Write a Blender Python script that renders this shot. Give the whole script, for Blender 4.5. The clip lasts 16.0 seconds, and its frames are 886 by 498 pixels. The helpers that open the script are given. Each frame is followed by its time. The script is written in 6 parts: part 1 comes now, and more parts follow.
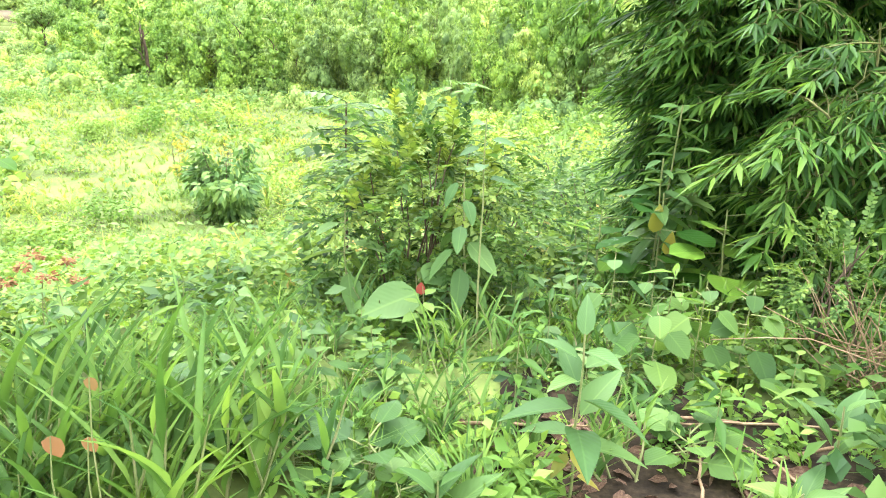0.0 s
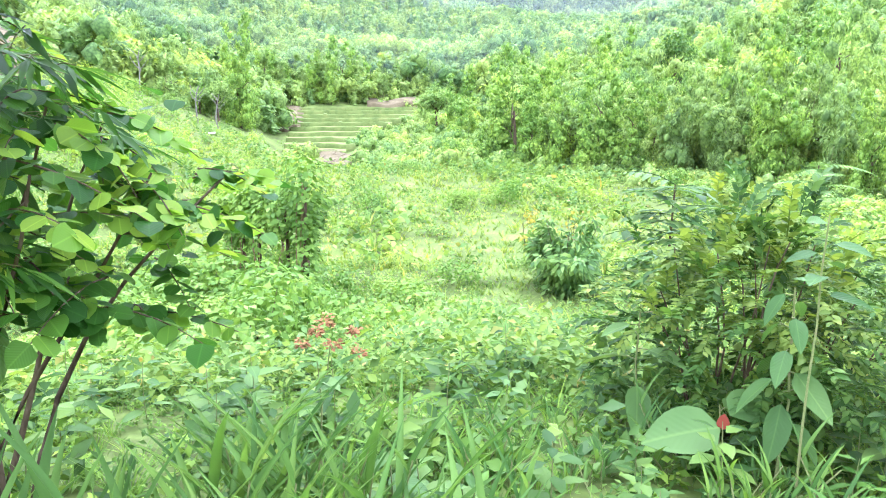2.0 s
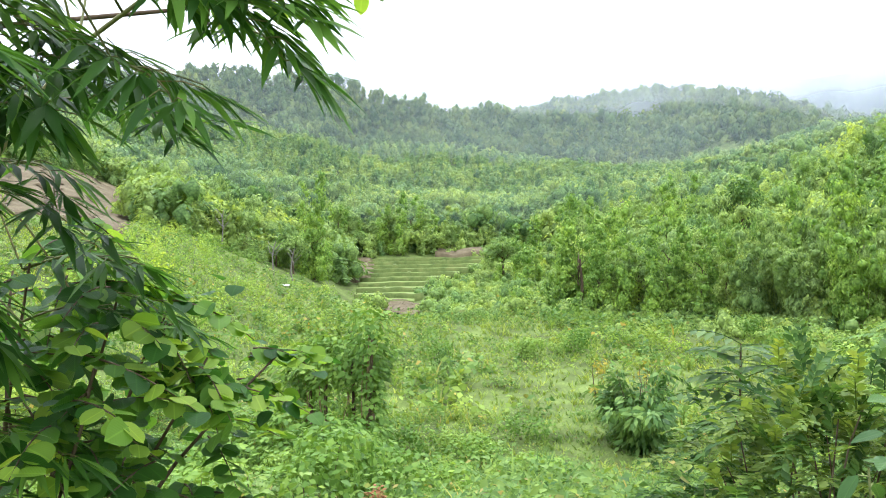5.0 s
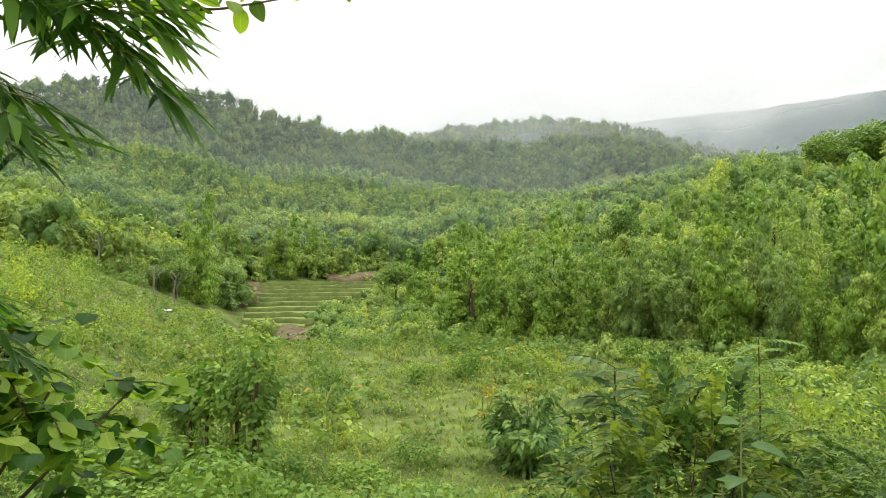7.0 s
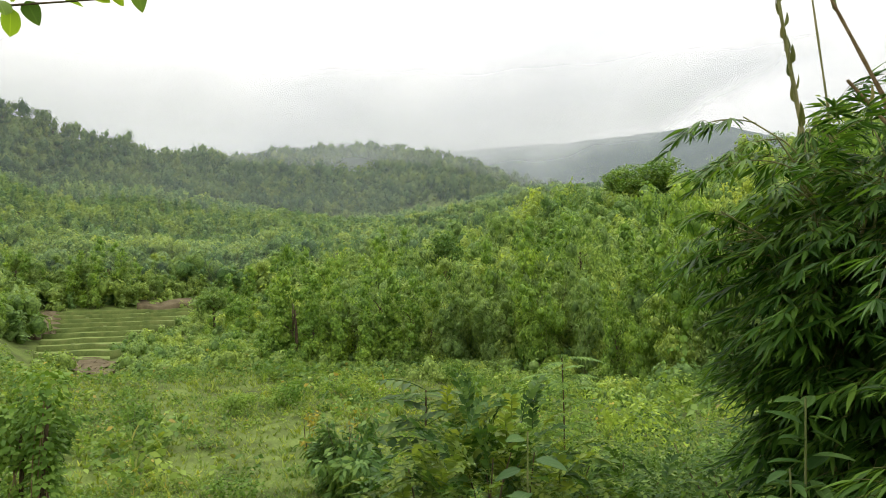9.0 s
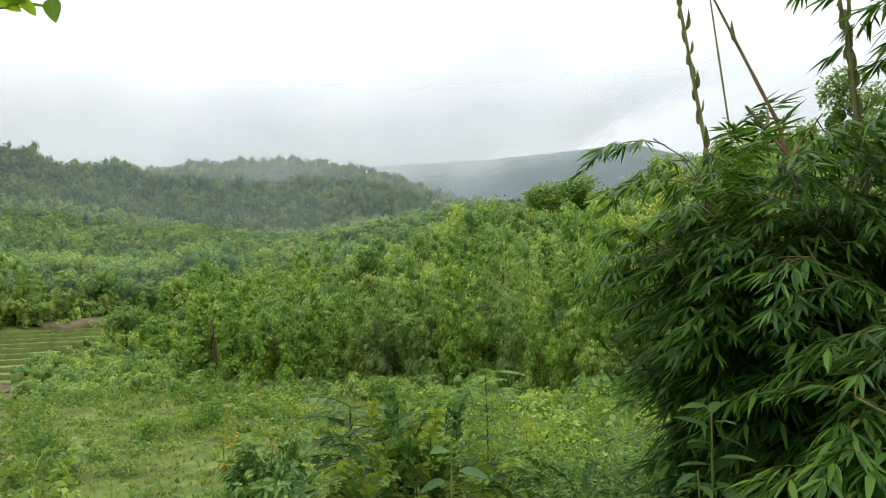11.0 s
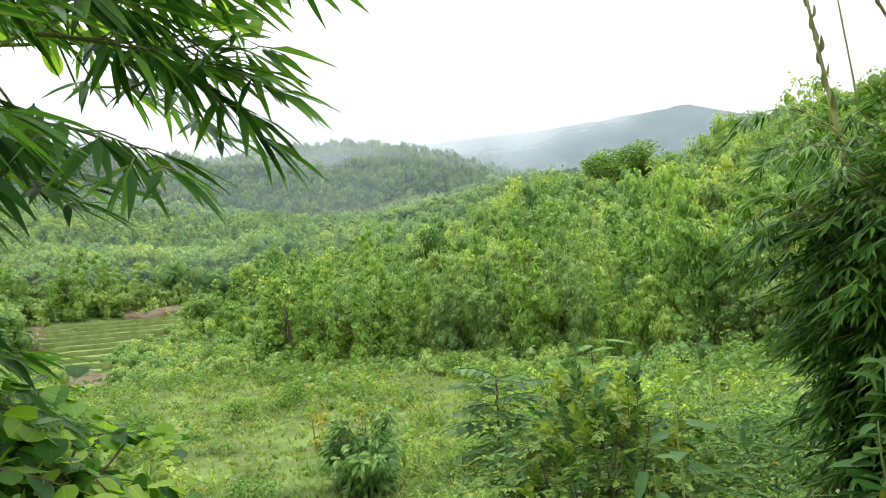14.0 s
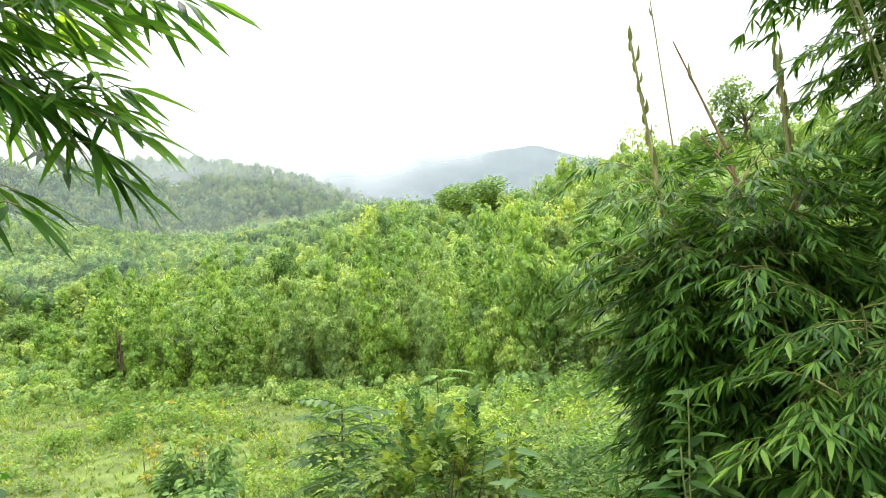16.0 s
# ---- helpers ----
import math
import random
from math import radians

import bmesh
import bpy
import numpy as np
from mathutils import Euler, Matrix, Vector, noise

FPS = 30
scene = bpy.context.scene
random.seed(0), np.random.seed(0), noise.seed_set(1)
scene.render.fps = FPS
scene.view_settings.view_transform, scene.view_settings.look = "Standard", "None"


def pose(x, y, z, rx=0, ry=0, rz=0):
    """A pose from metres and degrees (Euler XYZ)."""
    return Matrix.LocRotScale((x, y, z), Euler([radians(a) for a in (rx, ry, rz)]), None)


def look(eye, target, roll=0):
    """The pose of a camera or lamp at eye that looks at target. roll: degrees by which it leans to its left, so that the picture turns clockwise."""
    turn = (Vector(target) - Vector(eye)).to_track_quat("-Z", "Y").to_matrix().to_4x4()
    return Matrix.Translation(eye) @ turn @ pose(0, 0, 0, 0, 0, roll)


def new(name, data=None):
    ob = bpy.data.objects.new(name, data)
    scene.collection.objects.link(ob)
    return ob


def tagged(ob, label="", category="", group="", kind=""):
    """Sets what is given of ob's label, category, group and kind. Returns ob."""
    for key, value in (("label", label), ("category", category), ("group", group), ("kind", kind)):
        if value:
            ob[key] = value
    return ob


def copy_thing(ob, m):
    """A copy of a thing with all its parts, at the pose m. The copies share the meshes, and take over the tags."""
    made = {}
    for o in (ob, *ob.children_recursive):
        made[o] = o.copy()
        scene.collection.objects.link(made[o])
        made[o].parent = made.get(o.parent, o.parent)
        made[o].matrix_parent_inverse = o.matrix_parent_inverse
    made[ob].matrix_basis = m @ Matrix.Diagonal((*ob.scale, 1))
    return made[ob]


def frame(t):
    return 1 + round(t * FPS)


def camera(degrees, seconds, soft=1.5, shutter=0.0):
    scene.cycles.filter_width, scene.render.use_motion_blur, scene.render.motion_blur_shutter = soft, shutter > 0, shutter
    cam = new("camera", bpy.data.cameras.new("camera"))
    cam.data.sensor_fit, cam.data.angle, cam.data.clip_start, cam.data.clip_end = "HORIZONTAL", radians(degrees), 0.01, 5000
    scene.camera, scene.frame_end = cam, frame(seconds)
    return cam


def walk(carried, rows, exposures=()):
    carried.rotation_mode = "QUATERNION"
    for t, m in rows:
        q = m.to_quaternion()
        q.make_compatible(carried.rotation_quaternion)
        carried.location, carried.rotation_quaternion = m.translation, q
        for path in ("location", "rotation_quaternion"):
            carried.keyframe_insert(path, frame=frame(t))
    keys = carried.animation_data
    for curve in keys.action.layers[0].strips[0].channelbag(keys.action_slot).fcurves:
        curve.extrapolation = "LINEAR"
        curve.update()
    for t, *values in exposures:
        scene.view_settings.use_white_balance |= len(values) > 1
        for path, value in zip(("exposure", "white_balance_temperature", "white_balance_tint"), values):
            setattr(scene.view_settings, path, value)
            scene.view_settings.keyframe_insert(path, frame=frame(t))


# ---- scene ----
# Camera: seconds, place, heading to the left of +y, pitch, roll.
cam = camera(64.26, 16.0, 1.0)
PATH = [
    (0, 0.000, 0.000, 1.650, -0.43, -18.04, 1.65),
    (0.5, 0.169, 0.153, 1.663, 4.05, -16.92, 2.72),
    (1, 0.119, 0.356, 1.666, 11.80, -15.09, 2.18),
    (1.5, 0.097, 0.474, 1.648, 21.03, -13.73, 1.02),
    (2, 0.175, 0.549, 1.628, 28.17, -12.39, 0.12),
    (2.5, 0.240, 0.543, 1.650, 32.94, -10.66, -1.17),
    (3, 0.238, 0.530, 1.671, 35.60, -8.38, -1.39),
    (3.5, 0.236, 0.513, 1.695, 36.43, -5.48, -0.99),
    (4, 0.240, 0.511, 1.716, 36.00, -2.93, -1.05),
    (4.2, 0.246, 0.515, 1.723, 35.53, -2.12, -1.10),
    (6.3, 0.315, 0.596, 1.763, 29.09, 0.92, -0.62),
    (6.5, 0.302, 0.594, 1.755, 28.03, 1.21, -0.60),
    (7, 0.332, 0.610, 1.754, 24.97, 1.48, -0.52),
    (7.5, 0.366, 0.631, 1.761, 20.10, 1.99, -0.49),
    (8, 0.402, 0.651, 1.767, 15.35, 2.52, -0.64),
    (8.5, 0.426, 0.673, 1.759, 12.37, 3.00, -0.99),
    (9, 0.434, 0.676, 1.758, 10.88, 3.24, -1.15),
    (9.5, 0.433, 0.657, 1.759, 9.85, 3.56, -0.74),
    (10, 0.439, 0.659, 1.762, 7.74, 4.07, -0.47),
    (10.2, 0.447, 0.662, 1.752, 6.50, 4.43, -0.47),
    (11.2, 0.440, 0.600, 1.756, 4.60, 4.30, -1.80),
    (12.3, 0.408, 0.492, 1.757, 8.95, 3.44, -3.16),
    (12.5, 0.343, 0.450, 1.754, 10.78, 3.10, -3.28),
    (13, 0.120, 0.292, 1.742, 17.52, 2.76, -3.81),
    (13.5, -0.063, 0.250, 1.755, 17.21, 2.49, -4.58),
    (14, -0.229, 0.198, 1.793, 9.30, 2.61, -4.32),
    (14.5, -0.267, 0.109, 1.823, 3.54, 1.82, -4.17),
    (15, -0.186, 0.058, 1.834, -0.50, 2.30, -3.14),
    (15.5, -0.163, 0.041, 1.817, -2.49, 2.79, -2.89),
    (16, -0.203, 0.065, 1.827, -2.72, 4.10, -2.81),
]


def heading(x, y, z, yaw, pitch, roll):
    a, b = radians(yaw), radians(pitch)
    eye = Vector((x, y, z))
    return look(eye, eye + Vector((-math.sin(a) * math.cos(b), math.cos(a) * math.cos(b), math.sin(b))), roll)


EXPOSURES = [(0.0, 2.3, 6050, 20), (0.5, 2.44, 5850, 21), (1.0, 2.32, 5700, 21), (2.0, 2.1, 5380, 22), (3.0, 1.88, 5230, 22), (4.2, 1.52, 5300, 19), (6.3, 0.58, 6950, 12), (7.5, 0.45, 6950, 12),
             (8.2, 0.25, 6950, 12), (9.0, 0.15, 6900, 11), (10.2, 0.08, 6600, 8), (12.3, 0.36, 6300, 8), (13.5, 0.68, 6250, 9), (15.0, 0.98, 6350, 11), (16.0, 1.24, 6450, 13)]
walk(cam, [(t, heading(*row)) for t, *row in PATH], EXPOSURES)

# ---- light: an overcast monsoon sky and a wide, weak sun ----
world = bpy.data.worlds.new("overcast_sky")
scene.world = world
world.use_nodes = True
wt = world.node_tree
wt.nodes.clear()


def wnode(kind, **values):
    n = wt.nodes.new(kind)
    for k, v in values.items():
        n.inputs[k].default_value = v
    return n


w_out = wt.nodes.new("ShaderNodeOutputWorld")
w_bg = wnode("ShaderNodeBackground", Strength=1.0)
w_sky = wt.nodes.new("ShaderNodeTexSky")
w_sky.sky_type, w_sky.sun_disc = "NISHITA", False
w_sky.sun_elevation, w_sky.sun_rotation = radians(66), radians(340)
w_dim = wt.nodes.new("ShaderNodeVectorMath")
w_dim.operation = "SCALE"
w_dim.inputs["Scale"].default_value = 0.10
w_tc = wt.nodes.new("ShaderNodeTexCoord")
w_map = wt.nodes.new("ShaderNodeMapping")
w_map.inputs["Scale"].default_value = (1.6, 1.6, 4.5)
w_noise = wnode("ShaderNodeTexNoise", Scale=1.7, Detail=6.0, Roughness=0.55)
w_ramp = wt.nodes.new("ShaderNodeValToRGB")
w_ramp.color_ramp.elements[0].position, w_ramp.color_ramp.elements[0].color = 0.30, (0.80, 0.84, 0.88, 1)
w_ramp.color_ramp.elements[1].position, w_ramp.color_ramp.elements[1].color = 0.55, (1.18, 1.19, 1.20, 1)
w_mix = wt.nodes.new("ShaderNodeMix")
w_mix.data_type = "RGBA"
w_mix.inputs[0].default_value = 0.92
wt.links.new(w_sky.outputs[0], w_dim.inputs[0])
wt.links.new(w_tc.outputs["Generated"], w_map.inputs[0])
wt.links.new(w_map.outputs[0], w_noise.inputs["Vector"])
wt.links.new(w_noise.outputs["Fac"], w_ramp.inputs[0])
wt.links.new(w_dim.outputs[0], w_mix.inputs[6])
wt.links.new(w_ramp.outputs[0], w_mix.inputs[7])
# an overcast sky is brightest overhead
w_up = wt.nodes.new("ShaderNodeSeparateXYZ")
w_lift = wt.nodes.new("ShaderNodeMapRange")
w_lift.inputs["From Min"].default_value, w_lift.inputs["From Max"].default_value = 0.15, 1.0
w_lift.inputs["To Min"].default_value, w_lift.inputs["To Max"].default_value = 1.0, 2.3
w_bright = wt.nodes.new("ShaderNodeVectorMath")
w_bright.operation = "SCALE"
wt.links.new(w_tc.outputs["Generated"], w_up.inputs[0])
wt.links.new(w_up.outputs["Z"], w_lift.inputs[0])
wt.links.new(w_mix.outputs[2], w_bright.inputs[0])
wt.links.new(w_lift.outputs[0], w_bright.inputs["Scale"])
wt.links.new(w_bright.outputs[0], w_bg.inputs[0])
wt.links.new(w_bg.outputs[0], w_out.inputs[0])

sun_data = bpy.data.lights.new("sun", "SUN")
sun_data.energy, sun_data.angle, sun_data.color = 1.0, radians(25), (1.0, 0.96, 0.9)
sun = new("sun", sun_data)
sun.matrix_world = look((-9, 25, 60), (0, 0, 0))


# ---- materials ----
def material(name):
    m = bpy.data.materials.new(name)
    m.use_nodes = True
    m.node_tree.nodes.clear()
    return m, m.node_tree.nodes, m.node_tree.links


def ramp(nodes, *stops):
    r = nodes.new("ShaderNodeValToRGB")
    e = r.color_ramp.elements
    while len(e) < len(stops):
        e.new(0.5)
    for k, (p, c) in enumerate(stops):
        e[k].position, e[k].color = p, (*c, 1)
    return r


def leaf_material(name, dark, mid, light, rough=0.45, thin=0.35, patch=0.25, veins=False, rare=None, shade_cells=0.0):
    """Leaves: a shade of its own for each blade, slow changes over the ground, light shining through."""
    m, n, l = material(name)
    geo, tc = n.new("ShaderNodeNewGeometry"), n.new("ShaderNodeTexCoord")
    stops = [(0.0, dark), (0.5, mid), (0.93, light)]
    if rare:
        stops.append((0.985, rare))
    shade = ramp(n, *[(q, (c[0] * 1.03, c[1] * 0.95, c[2] * 0.84)) for q, c in stops])
    info, both = n.new("ShaderNodeObjectInfo"), n.new("ShaderNodeMath")
    both.operation = "ADD"
    wrap = n.new("ShaderNodeMath")
    wrap.operation = "FRACT"
    l.new(geo.outputs["Random Per Island"], both.inputs[0])
    l.new(info.outputs["Random"], both.inputs[1])
    l.new(both.outputs[0], wrap.inputs[0])
    l.new(wrap.outputs[0], shade.inputs[0])
    slow = n.new("ShaderNodeTexNoise")
    slow.inputs["Scale"].default_value, slow.inputs["Detail"].default_value = patch, 3
    l.new(geo.outputs["Position"], slow.inputs["Vector"])
    vary = ramp(n, (0.3, (0.62, 0.72, 0.66)), (0.52, (1, 1, 1)), (0.72, (1.3, 1.18, 0.85)))
    l.new(slow.outputs["Fac"], vary.inputs[0])
    mul = n.new("ShaderNodeMix")
    mul.data_type, mul.blend_type = "RGBA", "MULTIPLY"
    mul.inputs[0].default_value = 1.0
    l.new(shade.outputs[0], mul.inputs[6])
    l.new(vary.outputs[0], mul.inputs[7])
    own = n.new("ShaderNodeAttribute")
    own.attribute_name = "tint"
    kind_of = ramp(n, (0.0, (1, 1, 1)), (0.03, (0.46, 0.57, 0.6)), (0.2, (0.72, 0.82, 0.82)), (0.5, (0.98, 0.99, 0.96)), (0.85, (1.12, 1.07, 0.92)), (1.0, (1.3, 1.17, 0.82)))
    l.new(own.outputs["Fac"], kind_of.inputs[0])
    plant_mix = n.new("ShaderNodeMix")
    plant_mix.data_type, plant_mix.blend_type = "RGBA", "MULTIPLY"
    plant_mix.inputs[0].default_value = 1.0
    l.new(mul.outputs[2], plant_mix.inputs[6])
    l.new(kind_of.outputs[0], plant_mix.inputs[7])
    colour = plant_mix.outputs[2]
    # leaf-sized cells with dark borders: shade between blades put into the colour
    if shade_cells:
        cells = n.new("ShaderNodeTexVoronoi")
        cells.inputs["Scale"].default_value = shade_cells
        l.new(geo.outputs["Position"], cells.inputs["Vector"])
        cell_shade = ramp(n, (0.1, (1.22, 1.2, 1.1)), (0.42, (1.02, 1.02, 1.02)), (0.8, (0.55, 0.6, 0.6)))
        l.new(cells.outputs["Distance"], cell_shade.inputs[0])
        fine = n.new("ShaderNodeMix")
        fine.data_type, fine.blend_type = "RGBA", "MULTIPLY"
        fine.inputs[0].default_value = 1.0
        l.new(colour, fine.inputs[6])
        l.new(cell_shade.outputs[0], fine.inputs[7])
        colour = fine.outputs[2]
    b = n.new("ShaderNodeBsdfPrincipled")
    b.inputs["Roughness"].default_value = rough
    b.inputs["Specular IOR Level"].default_value = 0.1
    if veins:
        uv = n.new("ShaderNodeUVMap")
        sep = n.new("ShaderNodeSeparateXYZ")
        l.new(uv.outputs[0], sep.inputs[0])
        off = n.new("ShaderNodeMath")
        off.operation = "ABSOLUTE"
        l.new(sep.outputs["X"], off.inputs[0])
        slant = n.new("ShaderNodeMath")
        slant.operation = "MULTIPLY_ADD"
        slant.inputs[1].default_value = -0.35
        l.new(off.outputs[0], slant.inputs[0])
        l.new(sep.outputs["Y"], slant.inputs[2])
        wave = n.new("ShaderNodeMath")
        wave.operation = "SINE"
        times = n.new("ShaderNodeMath")
        times.operation = "MULTIPLY"
        times.inputs[1].default_value = 62.0
        l.new(slant.outputs[0], times.inputs[0])
        l.new(times.outputs[0], wave.inputs[0])
        rib = ramp(n, (0.0, (1.45, 1.35, 1.3)), (0.09, (1, 1, 1)))
        l.new(off.outputs[0], rib.inputs[0])
        mul2 = n.new("ShaderNodeMix")
        mul2.data_type, mul2.blend_type = "RGBA", "MULTIPLY"
        mul2.inputs[0].default_value = 0.8
        l.new(colour, mul2.inputs[6])
        l.new(rib.outputs[0], mul2.inputs[7])
        colour = mul2.outputs[2]
        bump = n.new("ShaderNodeBump")
        bump.inputs["Strength"].default_value, bump.inputs["Distance"].default_value = 0.12, 0.004
        l.new(wave.outputs[0], bump.inputs["Height"])
        l.new(bump.outputs[0], b.inputs["Normal"])
    l.new(colour, b.inputs["Base Color"])
    t = n.new("ShaderNodeBsdfTranslucent")
    warm = n.new("ShaderNodeMix")
    warm.data_type, warm.blend_type = "RGBA", "MULTIPLY"
    warm.inputs[0].default_value = 1.0
    warm.inputs[7].default_value = (1.45, 1.4, 0.72, 1)
    l.new(colour, warm.inputs[6])
    l.new(warm.outputs[2], t.inputs["Color"])
    mix, out = n.new("ShaderNodeMixShader"), n.new("ShaderNodeOutputMaterial")
    mix.inputs[0].default_value = thin
    l.new(b.outputs[0], mix.inputs[1])
    l.new(t.outputs[0], mix.inputs[2])
    l.new(mix.outputs[0], out.inputs[0])
    return m


def rough_material(name, colours, scale=6.0, rough=0.85, bump=0.4, stretch=(1, 1, 1), fine=None):
    """Soil, bark and dry stuff: noise at two scales with relief."""
    m, n, l = material(name)
    tc, mp = n.new("ShaderNodeTexCoord"), n.new("ShaderNodeMapping")
    mp.inputs["Scale"].default_value = stretch
    l.new(tc.outputs["Object"], mp.inputs[0])
    big, small = n.new("ShaderNodeTexNoise"), n.new("ShaderNodeTexNoise")
    big.inputs["Scale"].default_value, big.inputs["Detail"].default_value = scale, 8
    small.inputs["Scale"].default_value, small.inputs["Detail"].default_value = fine or scale * 7, 5
    l.new(mp.outputs[0], big.inputs["Vector"])
    l.new(mp.outputs[0], small.inputs["Vector"])
    add = n.new("ShaderNodeMath")
    add.operation = "MULTIPLY_ADD"
    add.inputs[1].default_value = 0.45
    l.new(small.outputs["Fac"], add.inputs[0])
    half = n.new("ShaderNodeMath")
    half.operation = "MULTIPLY"
    half.inputs[1].default_value = 0.6
    l.new(big.outputs["Fac"], half.inputs[0])
    l.new(half.outputs[0], add.inputs[2])
    k = len(colours) - 1
    r = ramp(n, *[(0.36 + 0.34 * j / k, c) for j, c in enumerate(colours)])
    l.new(add.outputs[0], r.inputs[0])
    b, out, bp = n.new("ShaderNodeBsdfPrincipled"), n.new("ShaderNodeOutputMaterial"), n.new("ShaderNodeBump")
    b.inputs["Roughness"].default_value = rough
    b.inputs["Specular IOR Level"].default_value = 0.12
    bp.inputs["Strength"].default_value, bp.inputs["Distance"].default_value = bump, 0.02
    l.new(add.outputs[0], bp.inputs["Height"])
    l.new(bp.outputs[0], b.inputs["Normal"])
    l.new(r.outputs[0], b.inputs["Base Color"])
    l.new(b.outputs[0], out.inputs[0])
    return m


M_GROUND = rough_material("grassy_soil", [(0.045, 0.055, 0.018), (0.09, 0.125, 0.03), (0.15, 0.205, 0.048)], 0.5, 0.95, 0.8, fine=9)
M_SOIL = rough_material("red_soil", [(0.07, 0.056, 0.03), (0.108, 0.088, 0.049), (0.15, 0.126, 0.073)], 0.6, 0.95, 0.5, fine=6)
M_BARK = rough_material("bark", [(0.03, 0.022, 0.015), (0.09, 0.065, 0.04), (0.16, 0.12, 0.08)], 9, 0.9, 0.5, (1, 1, 0.25))
M_CULM = rough_material("bamboo_culm", [(0.10, 0.10, 0.035), (0.2, 0.2, 0.08), (0.3, 0.26, 0.13)], 5, 0.5, 0.15, (1, 1, 0.15))
M_TWIG = rough_material("green_twig", [(0.06, 0.07, 0.02), (0.12, 0.13, 0.04), (0.16, 0.12, 0.05)], 12, 0.6, 0.2)
M_STALK = rough_material("stalk", [(0.10, 0.13, 0.04), (0.17, 0.2, 0.07), (0.2, 0.17, 0.09)], 14, 0.6, 0.2)
M_DRY = rough_material("dry_leaf", [(0.04, 0.022, 0.013), (0.1, 0.06, 0.035), (0.2, 0.14, 0.09)], 7, 0.8, 0.5)
M_STRAW = rough_material("straw", [(0.12, 0.08, 0.04), (0.2, 0.14, 0.075), (0.28, 0.21, 0.12)], 9, 0.8, 0.3)
M_RUST = rough_material("rusty_flower", [(0.12, 0.05, 0.02), (0.2, 0.095, 0.038), (0.28, 0.15, 0.065)], 20, 0.9, 0.5)
M_BAMBOO = leaf_material("bamboo_leaf", (0.017, 0.055, 0.011), (0.045, 0.118, 0.022), (0.11, 0.225, 0.042), 0.38, 0.38, 0.9)
M_ARCH = leaf_material("backlit_bamboo_leaf", (0.022, 0.075, 0.013), (0.05, 0.135, 0.025), (0.105, 0.235, 0.042), 0.4, 0.5, 0.9)
# the next four greens carry extra blue in place of aerial haze
M_FOREST = leaf_material("forest_leaf", (0.188, 0.305, 0.11), (0.236, 0.368, 0.13), (0.285, 0.422, 0.148), 0.6, 0.38, 0.09, shade_cells=4.5)
M_WOOD_FAR = leaf_material("hill_forest_leaf", (0.078, 0.13, 0.05), (0.102, 0.165, 0.062), (0.13, 0.2, 0.074), 0.7, 0.15, 0.05, shade_cells=1.6)
M_GROVE = leaf_material("grove_leaf", (0.155, 0.262, 0.094), (0.195, 0.315, 0.11), (0.234, 0.362, 0.126), 0.55, 0.35, 0.06, shade_cells=3.6)
M_FEATHER = leaf_material("feathery_bamboo_leaf", (0.183, 0.295, 0.108), (0.232, 0.36, 0.127), (0.282, 0.418, 0.143), 0.5, 0.4, 0.15, shade_cells=6.0)
M_CREEPER = leaf_material("creeper_leaf", (0.13, 0.25, 0.062), (0.185, 0.33, 0.076), (0.245, 0.4, 0.094), 0.5, 0.38, 0.2, shade_cells=5.5)
M_THICKET = leaf_material("thicket_leaf", (0.15, 0.255, 0.06), (0.205, 0.335, 0.078), (0.265, 0.41, 0.098), 0.5, 0.38, 0.12)
M_OLIVE = leaf_material("olive_shrub_leaf", (0.03, 0.078, 0.019), (0.058, 0.132, 0.03), (0.115, 0.21, 0.05), 0.42, 0.35, 1.2)
M_VINE = leaf_material("vine_leaf", (0.078, 0.165, 0.034), (0.118, 0.235, 0.045), (0.18, 0.31, 0.064), 0.45, 0.33, 0.3)
M_DARK = leaf_material("dark_shrub_leaf", (0.05, 0.115, 0.038), (0.09, 0.19, 0.055), (0.15, 0.265, 0.08), 0.45, 0.3, 0.6)
M_HERB = leaf_material("herb_leaf", (0.105, 0.195, 0.056), (0.148, 0.258, 0.072), (0.2, 0.32, 0.094), 0.5, 0.35, 0.25, rare=(0.3, 0.27, 0.1))
M_GRASS = leaf_material("grass_blade", (0.125, 0.2, 0.044), (0.19, 0.28, 0.066), (0.26, 0.35, 0.1), 0.5, 0.35, 0.4)
M_BUSH = leaf_material("shrub_leaf", (0.036, 0.088, 0.026), (0.07, 0.145, 0.038), (0.13, 0.225, 0.058), 0.4, 0.35, 0.8)
M_BROAD = leaf_material("broad_leaf", (0.048, 0.112, 0.038), (0.075, 0.16, 0.052), (0.115, 0.215, 0.07), 0.42, 0.35, 1.5, veins=True)
M_HEART = leaf_material("heart_leaf", (0.022, 0.078, 0.016), (0.046, 0.138, 0.022), (0.125, 0.265, 0.04), 0.4, 0.42, 1.2, veins=True)
M_YELLOW = leaf_material("yellow_leaf", (0.16, 0.19, 0.04), (0.24, 0.25, 0.05), (0.33, 0.3, 0.08), 0.5, 0.35, 0.8)
M_LIME = leaf_material("lime_shrub_leaf", (0.085, 0.15, 0.03), (0.13, 0.21, 0.042), (0.195, 0.28, 0.06), 0.4, 0.4, 0.8)
# darker heart leaf: shade on the bank is put into its colour
M_SHADED_HEART = leaf_material("shaded_heart_leaf", (0.034, 0.085, 0.026), (0.056, 0.128, 0.038), (0.092, 0.182, 0.054), 0.42, 0.35, 1.2, veins=True)
M_RED = leaf_material("red_leaf", (0.2, 0.035, 0.035), (0.25, 0.05, 0.045), (0.3, 0.07, 0.055), 0.45, 0.3, 2.0)
